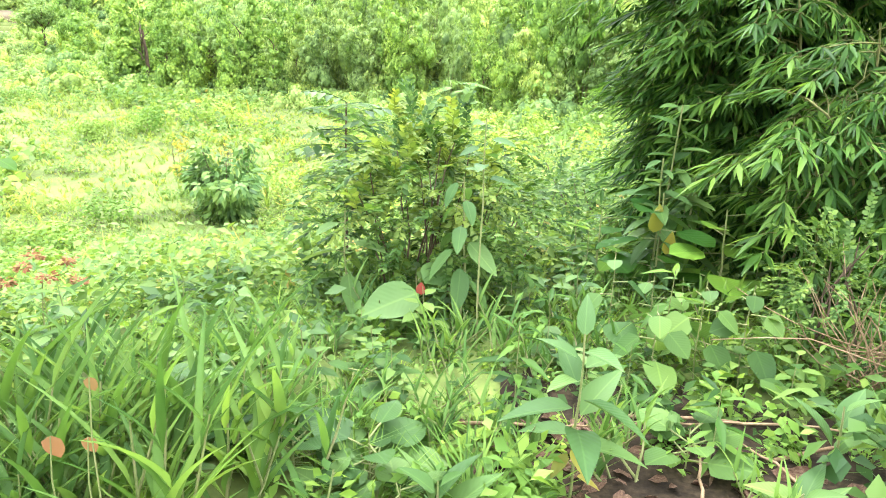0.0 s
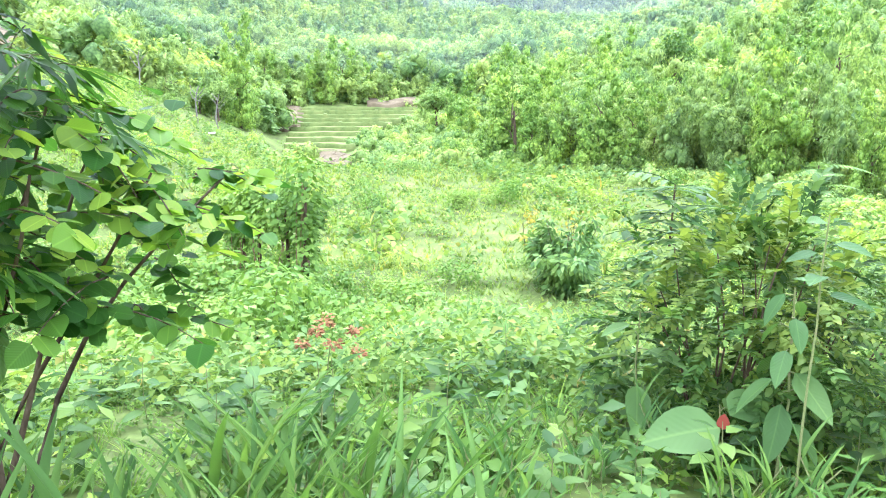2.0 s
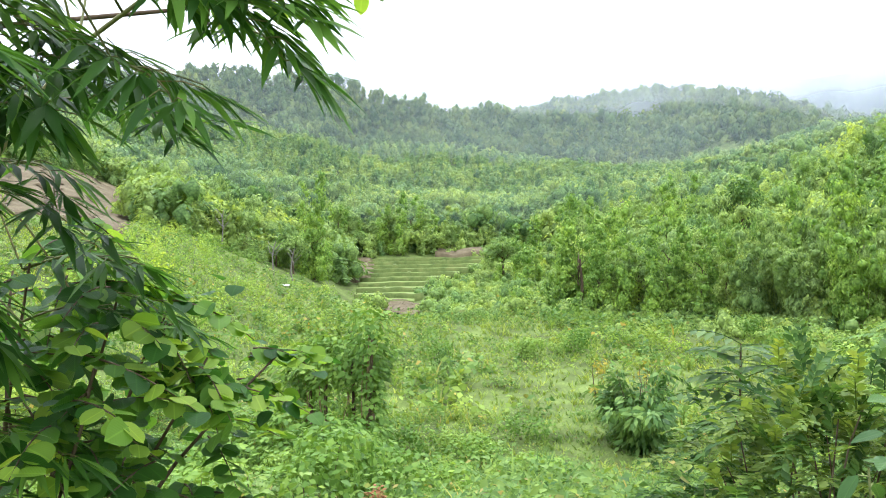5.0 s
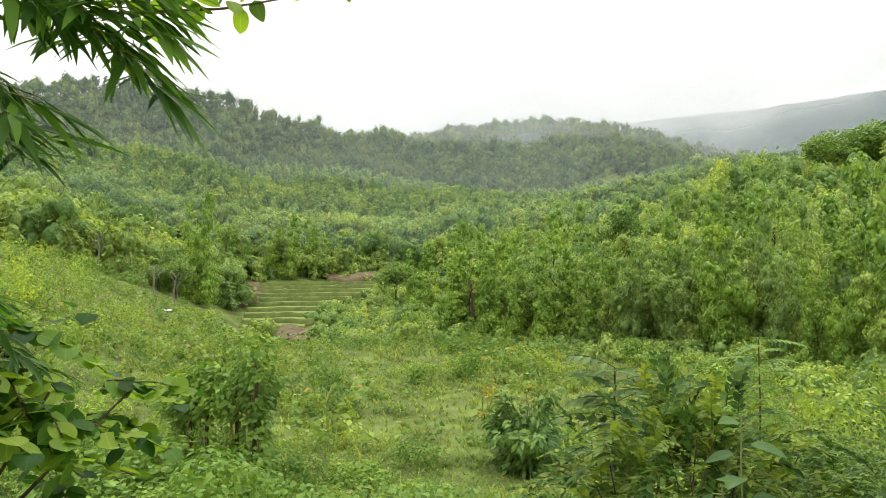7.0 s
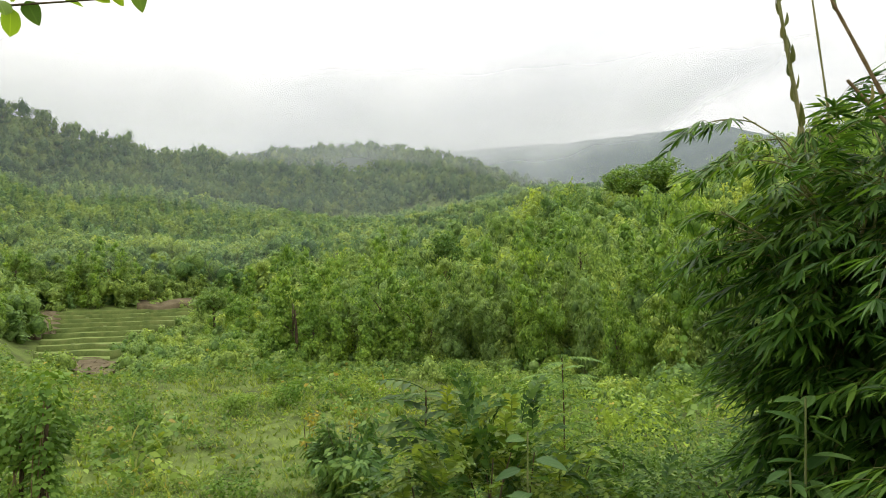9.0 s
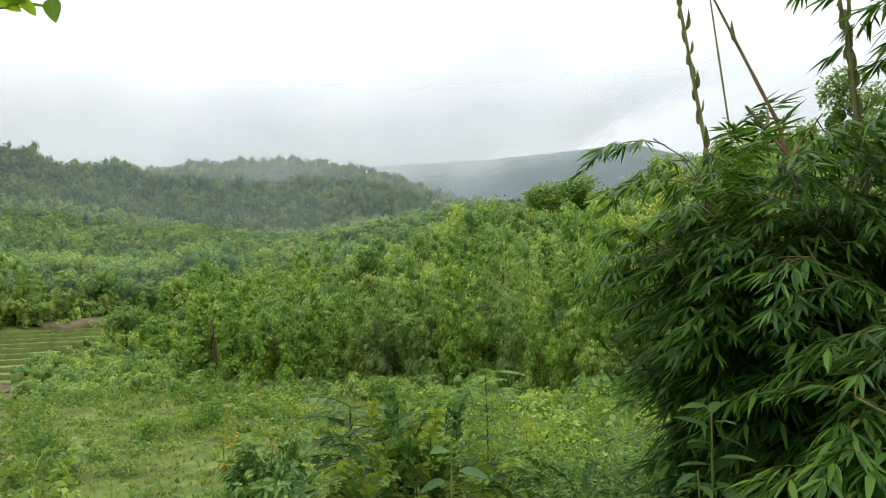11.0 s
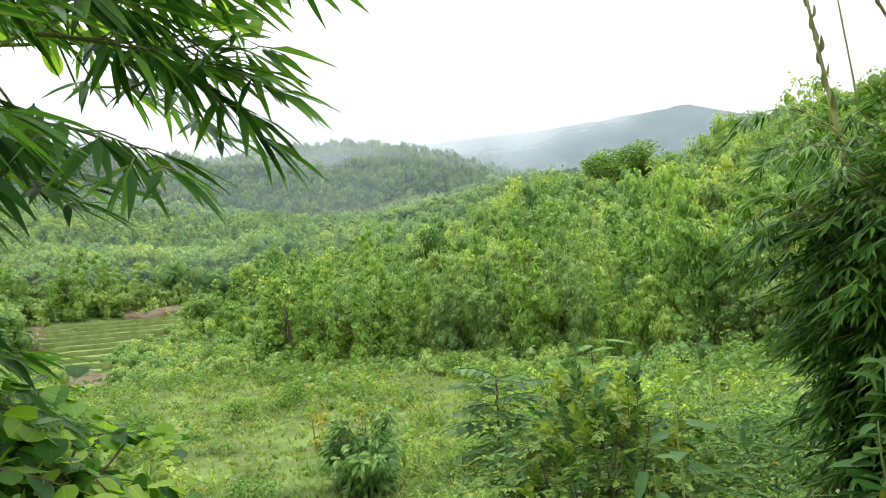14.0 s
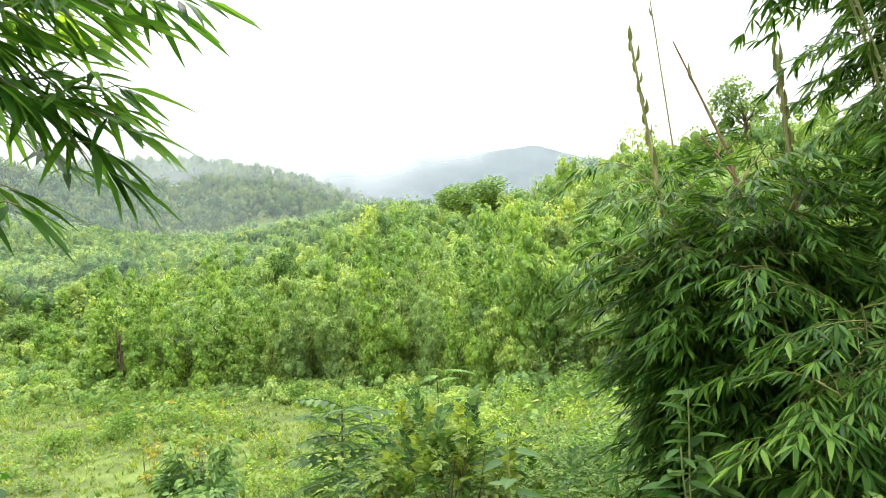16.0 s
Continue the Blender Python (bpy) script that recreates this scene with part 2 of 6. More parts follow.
M_PINK = leaf_material("faded_leaf", (0.22, 0.11, 0.07), (0.27, 0.15, 0.09), (0.3, 0.19, 0.1), 0.6, 0.35, 2.0)


# ---- mesh tools ----
def rng(seed):
    return np.random.default_rng(seed)


def mesh_of(name, V, Q, mat, uv=None, smooth=True, tint=None):
    V, Q = np.asarray(V, np.float32), np.asarray(Q, np.int32)
    me = bpy.data.meshes.new(name)
    me.vertices.add(len(V))
    me.vertices.foreach_set("co", V.ravel())
    me.loops.add(Q.size)
    me.loops.foreach_set("vertex_index", Q.ravel())
    me.polygons.add(len(Q))
    me.polygons.foreach_set("loop_start", np.arange(0, Q.size, 4, dtype=np.int32))
    me.polygons.foreach_set("use_smooth", np.full(len(Q), smooth))
    if uv is not None:
        layer = me.uv_layers.new(name="UVMap")
        layer.data.foreach_set("uv", np.asarray(uv, np.float32)[Q.ravel()].ravel())
    if tint is not None:
        me.attributes.new("tint", "FLOAT", "POINT").data.foreach_set("value", np.asarray(tint, np.float32))
    me.materials.append(mat)
    me.update()
    me.validate()
    return me


def unit(v):
    v = np.asarray(v, float)
    return v / np.maximum(np.linalg.norm(v, axis=-1, keepdims=True), 1e-9)


SHAPES = {
    "lance": lambda s: np.sin(np.pi * s**0.62) ** 0.9,
    "blade": lambda s: np.minimum(1, s * 6 + 0.35) * (1 - s**2.2),
    "ovate": lambda s: np.sin(np.pi * s**0.72) ** 0.75,
    "heart": lambda s: np.sqrt(np.maximum(0, 1 - (2 * s**0.8 - 0.86) ** 2 / 1.3)) * (1 - s**7) * (0.35 + 0.65 * np.minimum(1, s * 9)),
    "round": lambda s: np.sqrt(np.maximum(0, 1 - (2 * s - 1) ** 2)),
}


def leaf_shape(shape, seg, fold=0.15, droop=0.2, wave=0.0):
    """A blade of unit length along +y and unit half width along x: three columns, folded along the rib."""
    s = np.linspace(0, 1, seg + 1)
    w = SHAPES[shape](s)
    w[-1] = 0.02
    w[0] = max(w[0] * 0.3, 0.03)
    V, UV = [], []
    for k, a in enumerate(s):
        for c in (-1, 0, 1):
            V.append((c * w[k], a - 0.12 * droop * a * a, wave * math.sin(a * 11 + c) * abs(c) - droop * a * a, abs(c) * w[k] * fold))
            UV.append((c * w[k], a))
    Q = [(3 * k + c, 3 * k + c + 1, 3 * k + c + 4, 3 * k + c + 3) for k in range(seg) for c in (0, 1)]
    return np.array(V), np.array(Q), np.array(UV)


DIAMOND = (np.array([(0, 0, 0), (1, 0.45, 0.06), (0, 1, -0.12), (-1, 0.45, 0.06)], float), np.array([(0, 1, 2, 3)]), None)


def leaves(template, pos, way, up, length, width, keep=0.6):
    """Blades set at pos, growing along way; up is the side they turn to the light. Length and width in metres."""
    TV, TQ, TU = template
    pos, way = np.asarray(pos, float), unit(way)
    n = len(pos)
    length, width = np.broadcast_to(length, n), np.broadcast_to(width, n)
    x = unit(np.cross(way, np.broadcast_to(up, way.shape) + 1e-4))
    z = np.cross(x, way)
    V = (pos[:, None] + x[:, None] * (TV[None, :, 0:1] * width[:, None, None] * 0.5)
         + way[:, None] * (TV[None, :, 1:2] * length[:, None, None])
         + z[:, None] * (TV[None, :, 2:3] * length[:, None, None] * keep + (TV[None, :, 3:4] * width[:, None, None] if TV.shape[1] > 3 else 0)))
    Q = TQ[None] + (np.arange(n) * len(TV))[:, None, None]
    U = None if TU is None else np.tile(TU, (n, 1))
    return V.reshape(-1, 3), Q.reshape(-1, 4), U


def tube(points, radii, sides=6):
    P = np.asarray(points, float)
    R = np.broadcast_to(radii, len(P))
    d = unit(np.gradient(P, axis=0))
    ref = np.where(np.abs(d[:, 2:3]) > 0.9, [[1.0, 0, 0]], [[0, 0, 1.0]])
    a = unit(np.cross(d, ref))
    b = np.cross(d, a)
    t = np.arange(sides) * 2 * np.pi / sides
    V = P[:, None] + R[:, None, None] * (np.cos(t)[None, :, None] * a[:, None] + np.sin(t)[None, :, None] * b[:, None])
    Q = [(i * sides + j, i * sides + (j + 1) % sides, (i + 1) * sides + (j + 1) % sides, (i + 1) * sides + j)
         for i in range(len(P) - 1) for j in range(sides)]
    return V.reshape(-1, 3), np.array(Q), None


def merged(pieces):
    V, Q, n = [], [], 0
    for p in pieces:
        V.append(p[0])
        Q.append(p[1] + n)
        n += len(p[0])
    return np.concatenate(V), np.concatenate(Q), None


def scatter(protos, pos, yaw, size, seed=0, lean=0.0):
    """One joined sheet of copies of several small plants."""
    g = rng(seed)
    which = g.integers(0, len(protos), len(pos))
    V, Q, T, n = [], [], [], 0
    for k, p in enumerate(protos):
        at = np.where(which == k)[0]
        if not len(at):
            continue
        c, s, z = np.cos(yaw[at]), np.sin(yaw[at]), size[at]
        S = z if z.ndim == 2 else np.repeat(z[:, None], 3, 1)
        v = p[0][None] * S[:, None, :]
        x = v[..., 0] * c[:, None] - v[..., 1] * s[:, None]
        y = v[..., 0] * s[:, None] + v[..., 1] * c[:, None]
        tilt = g.normal(0, lean, (len(at), 2)) if lean else np.zeros((len(at), 2))
        x, y = x + tilt[:, :1] * v[..., 2], y + tilt[:, 1:] * v[..., 2]
        out = np.stack([x, y, v[..., 2]], -1) + pos[at][:, None]
        V.append(out.reshape(-1, 3))
        T.append(np.repeat(g.uniform(0.05, 1, len(at)), len(p[0])))
        Q.append((p[1][None] + (np.arange(len(at)) * len(p[0]))[:, None, None]).reshape(-1, 4) + n)
        n += out.shape[0] * out.shape[1]
    return np.concatenate(V), np.concatenate(Q), np.concatenate(T)


def stuff(name, geo, mat, label, category):
    return tagged(new(name, mesh_of(name, geo[0], geo[1], mat, tint=geo[2])), label, category, kind="stuff")


def part(name, geo, mat, parent, label=""):
    me = geo if isinstance(geo, bpy.types.Mesh) else mesh_of(name, geo[0], geo[1], mat, geo[2] if len(geo) > 2 else None)
    ob = new(name, me)
    ob.parent = parent
    return tagged(ob, label)


def thing(name, m, label, category, group=""):
    ob = new(name)
    ob.empty_display_size = 0.1
    ob.matrix_basis = m
    return tagged(ob, label, category, group)


# ---- the ground: a bank, a field below it, hills round it ----
#        az   edge r  z  crest r  el  shoulder r  el  back r  back el
LAND = np.array([
    (-180, 60, 3, 140, 8, 300, 8, 600, 8), (-75, 40, 1, 90, 12, 300, 11, 600, 10), (-35, 34, -1, 110, 9.4, 300, 9, 600, 8), (-26, 34, -2, 115, 9.7, 300, 8.5, 600, 8),
    (-16, 36, -3, 125, 8.6, 300, 8, 600, 7), (-6, 40, -4, 130, 6.0, 300, 7.0, 600, 6.5), (2, 44, -4.3, 135, 5.2, 300, 7.5, 560, 7.4), (6, 47, -4.3, 135, 4.1, 300, 7.4, 560, 8.8),
    (10, 50, -4.3, 135, 2.9, 300, 6.8, 560, 10.2), (14, 55, -4.3, 135, 2.1, 300, 5.9, 560, 10.9), (18, 58, -4.3, 135, 1.7, 300, 5.2, 560, 11.0), (22, 63, -4.2, 145, 1.8, 300, 5.4, 560, 10.8),
    (28, 82, -4.0, 170, 1.8, 290, 6.2, 520, 9.9), (34, 86, -3.4, 170, 2.0, 280, 7.0, 370, 11.3), (43, 80, -2.5, 165, 2.9, 270, 7.8, 360, 13.4),
    (54, 72, 3.5, 150, 4.4, 260, 8.4, 360, 13.1), (61, 66, 4.3, 130, 6.3, 260, 9, 360, 12.8), (70, 60, 5.0, 130, 6.8, 260, 9.2, 360, 12)])


def wobble(x, y, size, seed=0.0):
    x, y = x / size + seed, y / size - seed * 0.7
    return (np.sin(x * 1.3 + 1.7 * np.sin(y * 0.9)) + np.sin(y * 1.7 - 1.3 * np.sin(x * 1.1 + 2)) + 0.6 * np.sin(x * 3.1 + y * 2.3) + 0.5 * np.sin(x * 2.2 - y * 4.1 + 1)) / 3.1


def params(az):
    return [np.interp(az, LAND[:, 0], LAND[:, k], period=None) for k in range(1, 9)]


def profile(r, az):
    re, ze, rc, ec, rs, es, rb, eb = params(az)
    steep = np.interp(az, [-120, -40, -12, 12, 75, 120], [0.1, 0.3, 0.6, 1, 1, 0.3])
    rise = lambda d, el: 1.65 + d * np.tan(np.radians(el))
    zc, zs, zb = rise(rc, ec), rise(rs, es), rise(rb, eb)
    dip, gap = np.interp(az, [-20, 8, 16], [7, 7, 0]), np.interp(az, [14, 24, 30], [14, 8, 0])
    mid_c, mid_s = zc + 0.22 * (zs - zc) - dip, zs + 0.3 * (zb - zs) - gap
    R = np.stack([0 * r, 0 * r + 3.2, 0 * r + 5, 0 * r + 8, 0 * r + 14, 0 * r + 22, re, re + 0.32 * (rc - re), rc, rc + 40, rs, rs + 50, rb, rb + 200, 0 * r + 6000], -1)
    Z = np.stack([0 * r, 0 * r, -0.35 * steep, -1.6 * steep, -3.6 * steep, -4.9 * steep, ze, ze + 0.2 * (zc - ze), zc, mid_c, zs, mid_s, zb, zb - 40, zb * 0 + 20], -1)
    k = (r[..., None] >= R).sum(-1).clip(1, R.shape[-1] - 1)
    take = lambda a, j: np.take_along_axis(a, j[..., None], -1)[..., 0]
    r0, r1, z0, z1 = take(R, k - 1), take(R, k), take(Z, k - 1), take(Z, k)
    return z0 + (z1 - z0) * np.clip((r - r0) / np.maximum(r1 - r0, 1e-6), 0, 1)


def height(x, y):
    x, y = np.asarray(x, float), np.asarray(y, float)
    r, az = np.hypot(x, y), np.degrees(np.arctan2(-x, y))
    z = sum(profile(r * f, az + d) * w for f, d, w in ((0.96, 0, 0.2), (1.0, -1.8, 0.2), (1.0, 0, 0.2), (1.0, 1.8, 0.2), (1.04, 0, 0.2)))
    z = z + np.clip((r - 60) / 120, 0, 1) * (2.6 * wobble(x, y, 30) + 1.6 * wobble(x, y, 13, 3) + 2.4 * wobble(x, y, 75, 7))
    soft = lambda v: np.clip(v, 0, 1) ** 2 * (3 - 2 * np.clip(v, 0, 1))
    step = soft((az - 27.5) / 1.5) * soft((42.5 - az) / 1.5) * soft((r - 54) / 10) * soft((128 - r) / 8)
    z = z + step * (np.minimum(z, -4.85 + 0.098 * np.clip(r - 77, 0, 50)) - z)
    return z + np.clip((r - 5) / 20, 0, 1) * 0.22 * wobble(x, y, 3.1, 5) + np.clip(r / 3 - 0.4, 0, 1) * 0.04 * wobble(x, y, 0.7, 9)


def polar(az, r):
    return -np.sin(np.radians(az)) * r, np.cos(np.radians(az)) * r


AZ = np.concatenate([np.arange(-180, -48, 4.0), np.arange(-48, 76, 0.8), np.arange(76, 180, 4.0)])
RR = np.concatenate([[0.0], np.geomspace(0.4, 4600, 190)])
A2, R2 = np.meshgrid(AZ, RR, indexing="ij")
GX, GY = polar(A2, R2)
GZ = height(GX, GY)
na, nr = A2.shape
II, JJ = np.meshgrid(np.arange(na), np.arange(nr - 1), indexing="ij")
I2 = (II + 1) % na
GQ = np.stack([II * nr + JJ, II * nr + JJ + 1, I2 * nr + JJ + 1, I2 * nr + JJ], -1).reshape(-1, 4)
ground = tagged(new("ground", mesh_of("ground", np.stack([GX, GY, GZ], -1).reshape(-1, 3), GQ, M_GROUND)),
                "green overgrown ground falling to a valley field", "ground", kind="structure")


# ---- forest on the hills ----
def cushions(g, c, rad, sides=6, rings=4, fill=0.84):
    """The dense inner foliage of rounded lobes: uneven closed shells just under the outer blades."""
    u, v = np.meshgrid(np.linspace(0.12, np.pi * 0.86, rings), np.arange(sides) * 2 * np.pi / sides, indexing="ij")
    ball = np.stack([np.sin(u) * np.cos(v), np.sin(u) * np.sin(v), np.cos(u)], -1).reshape(-1, 3)
    c, rad = np.asarray(c, float), np.asarray(rad, float)
    V = c[:, None] + ball[None] * (rad[:, None, None] * fill * g.uniform(0.8, 1.12, (len(c), len(ball), 1)))
    V[..., 2] = np.maximum(V[..., 2], -0.05)
    i, j = np.meshgrid(np.arange(rings - 1), np.arange(sides), indexing="ij")
    ring = np.stack([i * sides + j, (i + 1) * sides + j, (i + 1) * sides + (j + 1) % sides, i * sides + (j + 1) % sides], -1).reshape(-1, 4)
    lid = np.array([(0, 1, 2, 3), (0, 3, 4, 5)]) if sides == 6 else np.array([(0, 1, 2, 3)])
    Q = np.concatenate([lid, ring])
    return V.reshape(-1, 3), (Q[None] + (np.arange(len(c)) * len(ball))[:, None, None]).reshape(-1, 4), None


def crown(seed, n, tall=1.0, size=0.16, lobes=9, droop=0.35, core=0, small=1.0):
    """A leafy mound, one metre in radius: rounded lobes shingled with blades, ragged at the edges."""
    g = rng(seed)
    c = np.stack([g.uniform(-0.62, 0.62, lobes), g.uniform(-0.62, 0.62, lobes), g.uniform(0.15, 1.05, lobes) * tall], -1)
    c[:, 2] *= 1 - 0.45 * np.hypot(c[:, 0], c[:, 1])
    rad = g.uniform(0.24, 0.58, lobes) * small
    k = g.choice(lobes, n, p=rad**2 / (rad**2).sum())
    d = unit(g.normal(0, 1, (n, 3)) + (0, 0, 0.45))
    p = c[k] + d * rad[k][:, None] * g.uniform(0.84, 1.04, n)[:, None] * (1, 1, 1.1)
    p[:, 2] = np.abs(p[:, 2])
    way = g.normal(0, 1, (n, 3)) - (0, 0, droop * 2)
    way = unit(way - d * (way * d).sum(1, keepdims=True) * 0.75)
    out = [leaves(DIAMOND, p, way, unit(d + (0, 0, 0.3) + g.normal(0, 0.14, (n, 3))), g.uniform(0.7, 1.4, n) * size, g.uniform(0.5, 0.95, n) * size)]
    if core:
        out.append(cushions(g, c, rad * 0.92, 6, 4, 0.7) if core == 1 else cushions(g, c, rad * 0.92, 5, 3))
    return merged(out)


def plume(seed, n, tall=2.2, size=0.25, stems=6, spread=0.9):
    """A bamboo tuft: arching stems hung with narrow drooping blades."""
    g = rng(seed)
    a, h, out = g.uniform(0, 6.3, stems), g.uniform(0.6, 1, stems) * tall, g.uniform(0.4, 1, stems) * spread
    k, t = g.integers(0, stems, n), g.uniform(0.12, 1, n) ** 0.8
    reach = out[k] * t**1.8
    p = np.stack([np.cos(a[k]) * reach, np.sin(a[k]) * reach, h[k] * (t - 0.22 * t**3)], -1)
    d = unit(np.stack([np.cos(a[k]), np.sin(a[k]), 0 * t], -1) * 0.6 + g.normal(0, 0.8, (n, 3)) - (0, 0, 0.35))
    p = p + d * (1.15 - t * 0.75)[:, None] * 0.34 * g.uniform(0.2, 1, n)[:, None]
    p[:, 2] = np.abs(p[:, 2])
    return leaves(DIAMOND, p, unit(d - (0, 0, 0.45)), unit(g.normal(0, 0.35, (n, 3)) + np.stack([np.cos(a[k]), np.sin(a[k]), 0.8 + 0 * t], -1)), g.uniform(0.7, 1.4, n) * size, g.uniform(0.3, 0.6, n) * size)


def sapling_crown(seed, n, size=0.16, wide=0.3):
    """A slender upright young tree, one metre tall: tiers of blades round a narrow, ragged column."""
    g = rng(seed)
    t = g.uniform(0.08, 1, n) ** 0.85
    a = g.uniform(0, 6.3, n)
    knots, reach = g.uniform(0, 6.3, 3), wide * (1.05 - t) ** 0.55
    lump = 0.75 + 0.3 * np.sin(t * 17 + knots[0]) * np.sin(a * 2 + knots[1] + t * 6)
    rad = reach * lump * g.uniform(0.55, 1.1, n)
    lean = 0.12 * np.sin(t * 2 + knots[2]) * t
    p = np.stack([np.cos(a) * rad + lean, np.sin(a) * rad, t], -1)
    d = np.stack([np.cos(a), np.sin(a), 0.5 + 0 * a], -1)
    blades = leaves(DIAMOND, p, unit(d * (1, 1, -0.6) + g.normal(0, 0.5, (n, 3))), unit(d + (0, 0, 0.5)), g.uniform(0.7, 1.4, n) * size, g.uniform(0.4, 0.75, n) * size)
    h = np.array((0.28, 0.55, 0.78))
    c = np.stack([0.12 * np.sin(h * 2 + knots[2]) * h + g.normal(0, 0.04, 3), g.normal(0, 0.04, 3), h], -1)
    return merged([blades, cushions(g, c, wide * np.array((0.85, 0.74, 0.5)), 5, 3)])


def mound(seed, n, size=0.13, lobes=13):
    """A creeper-smothered mound, one metre in radius: overlapping cushions with dark clefts between them."""
    g = rng(seed)
    a, el = g.uniform(0, 6.3, lobes), np.arcsin(g.uniform(0.05, 1, lobes))
    far = g.uniform(0.45, 0.8, lobes)
    c = np.stack([np.cos(a) * np.cos(el) * far, np.sin(a) * np.cos(el) * far, np.sin(el) * far * g.uniform(0.8, 1.5, lobes)], -1)
    rad = g.uniform(0.2, 0.42, lobes)
    k = g.choice(lobes, n, p=rad**2 / (rad**2).sum())
    d = unit(g.normal(0, 1, (n, 3)) + (0, 0, 0.7))
    p = c[k] + d * rad[k][:, None] * g.uniform(0.88, 1.04, n)[:, None]
    hang_down = g.random(n) < 0.3
    p[:, 2] = np.where(hang_down, p[:, 2] - g.uniform(0, 0.5, n), p[:, 2]).clip(0.0)
    way = g.normal(0, 0.7, (n, 3)) - (0, 0, 1.0)
    way = unit(way - d * (way * d).sum(1, keepdims=True) * 0.8)
    blades = leaves(DIAMOND, p, way, unit(d + (0, 0, 0.25) + g.normal(0, 0.2, (n, 3))), g.uniform(0.7, 1.4, n) * size, g.uniform(0.55, 0.95, n) * size)
    return merged([blades, cushions(g, c, rad, 5, 3) if n < 150 else cushions(g, c, rad, 6, 4, 0.68)])


def area_points(seed, n, az0, az1, r0, r1):
    g = rng(seed)
    az, r = g.uniform(az0, az1, n), np.sqrt(g.uniform(0, 1, n) * (r1**2 - r0**2) + r0**2)
    x, y = polar(az, r)
    return az, r, x, y, g


def bare(az, r):
    """The rice terraces and the cleared slope, where nothing tall grows."""
    return ((az > 35.7 - 0.168 * (r - 76.5)) & (az < 41.2) & (r > 74) & (r < 121)) | ((az > 35.0) & (az < 38.5) & (r > 57) & (r < 76)) | ((az > 57) & (az < 66) & (r > 62) & (r < 124))


def forest(name, seed, n, az0, az1, r0, r1, protos, size, tall, mat, label, inside):
    g = rng(seed)
    k = np.arange(n)
    u, v = (k * 0.7548776662 + 0.5) % 1, (k * 0.5698402910 + g.uniform(-0.004, 0.004, n)) % 1
    az, r = az0 + (az1 - az0) * u + g.normal(0, 0.25, n), np.sqrt(v * (r1**2 - r0**2) + r0**2)
    x, y = polar(az, r)
    ok = inside(az, r) & ~bare(az, r)
    x, y, r = x[ok], y[ok], r[ok]
    s = g.uniform(*size, len(x))
    S = np.stack([s, s, s * g.uniform(*tall, len(x))], -1)
    pos = np.stack([x, y, height(x, y) - 0.3], -1)
    stuff(name, scatter(protos, pos, g.uniform(0, 6.3, len(x)), S, seed), mat, label, "forest")


def between(lo, hi):
    return lambda az, r: (r > lo(*params(az))) & (r < hi(*params(az)))


ALL = lambda d: lambda re, ze, rc, ec, rs, es, rb, eb: d + 0 * re
NEAR_MOUNDS = [mound(s, 430, 0.1, 10 + s % 4) for s in range(6)] + [plume(s, 460, 2.0, 0.15, 9, 0.9) for s in range(1)] + [crown(s, 420, 1.5, 0.11, 13, 0.7, 1, 0.7) for s in range(2)]
SLOPE_MOUNDS = [mound(s + 20, 210, 0.17, 10) for s in range(5)] + [plume(s + 20, 200, 1.9, 0.19, 7, 0.8) for s in range(2)] + [crown(s + 20, 220, 1.5, 0.15, 9, 0.6, 1, 0.75) for s in range(3)]
SAPLINGS = [sapling_crown(s + 60, 80, 0.16, g_w) for s, g_w in enumerate((0.26, 0.32, 0.38, 0.3, 0.24))] + [crown(90, 160, 1.5, 0.2, 6, 0.6, 2, 0.85)]
FAR_SAPLINGS = [sapling_crown(s + 70, 50, 0.22, g_w) for s, g_w in enumerate((0.3, 0.36, 0.42, 0.33, 0.28))]
SHOULDER_CROWNS = [crown(s + 30, 76, 1.3, 0.22, 5, 0.6, 2, 0.95) for s in range(4)] + [mound(s + 34, 84, 0.24, 8) for s in range(2)]
FAR_CROWNS = [crown(s + 40, 66, 1.3, 0.22, 4, 0.5, 2, 1.05) for s in range(5)] + [plume(s + 40, 70, 1.8, 0.3) for s in range(2)]
forest("creeper_thicket", 11, 560, -42, 30, 40, 92, NEAR_MOUNDS, (1.1, 3.7), (0.8, 1.7), M_FOREST, "dense light-green thicket smothered by creepers on the lower slope",
       lambda az, r: (r > params(az)[0] + 4) & (r < 90) & (az < 23.5))
forest("creeper_thicket", 16, 1050, -42, 23.5, 88, 160, SLOPE_MOUNDS, (1.2, 4.2), (0.8, 1.5), M_FOREST, "light-green creeper-covered woodland up to the crest of the slope",
       between(ALL(88), lambda re, ze, rc, ec, rs, es, rb, eb: rc + 12))
forest("creeper_scrub", 15, 1400, -12, 42, 34, 128, [mound(s + 80, 230, 0.13, 9) for s in range(5)], (0.8, 2.3), (0.6, 1.2), M_FOREST, "low scrub smothered by light-green creepers beside the terraces",
       lambda az, r: (r > np.interp(az, [-12, 12, 20, 26, 31, 36, 42], [34, 49, 56, 59, 60, 64, 66])) & ((az < 34.6) | (az > 38.6)) & (r < np.interp(az, [-12, 12, 20, 24, 34, 36, 42], [44, 60, 66, 128, 128, 74, 72])))
forest("edge_scrub", 19, 1500, -14, 24, 32, 70, [mound(s + 90, 300, 0.11, 9) for s in range(4)], (0.6, 1.7), (0.55, 1.2), M_FOREST, "low creeper-covered scrub spilling from the woods into the field",
       lambda az, r: (r > params(az)[0] - 5.5 + 2.5 * wobble(az * 1.0, r * 0.05, 2.3)) & (r < params(az)[0] + 2))
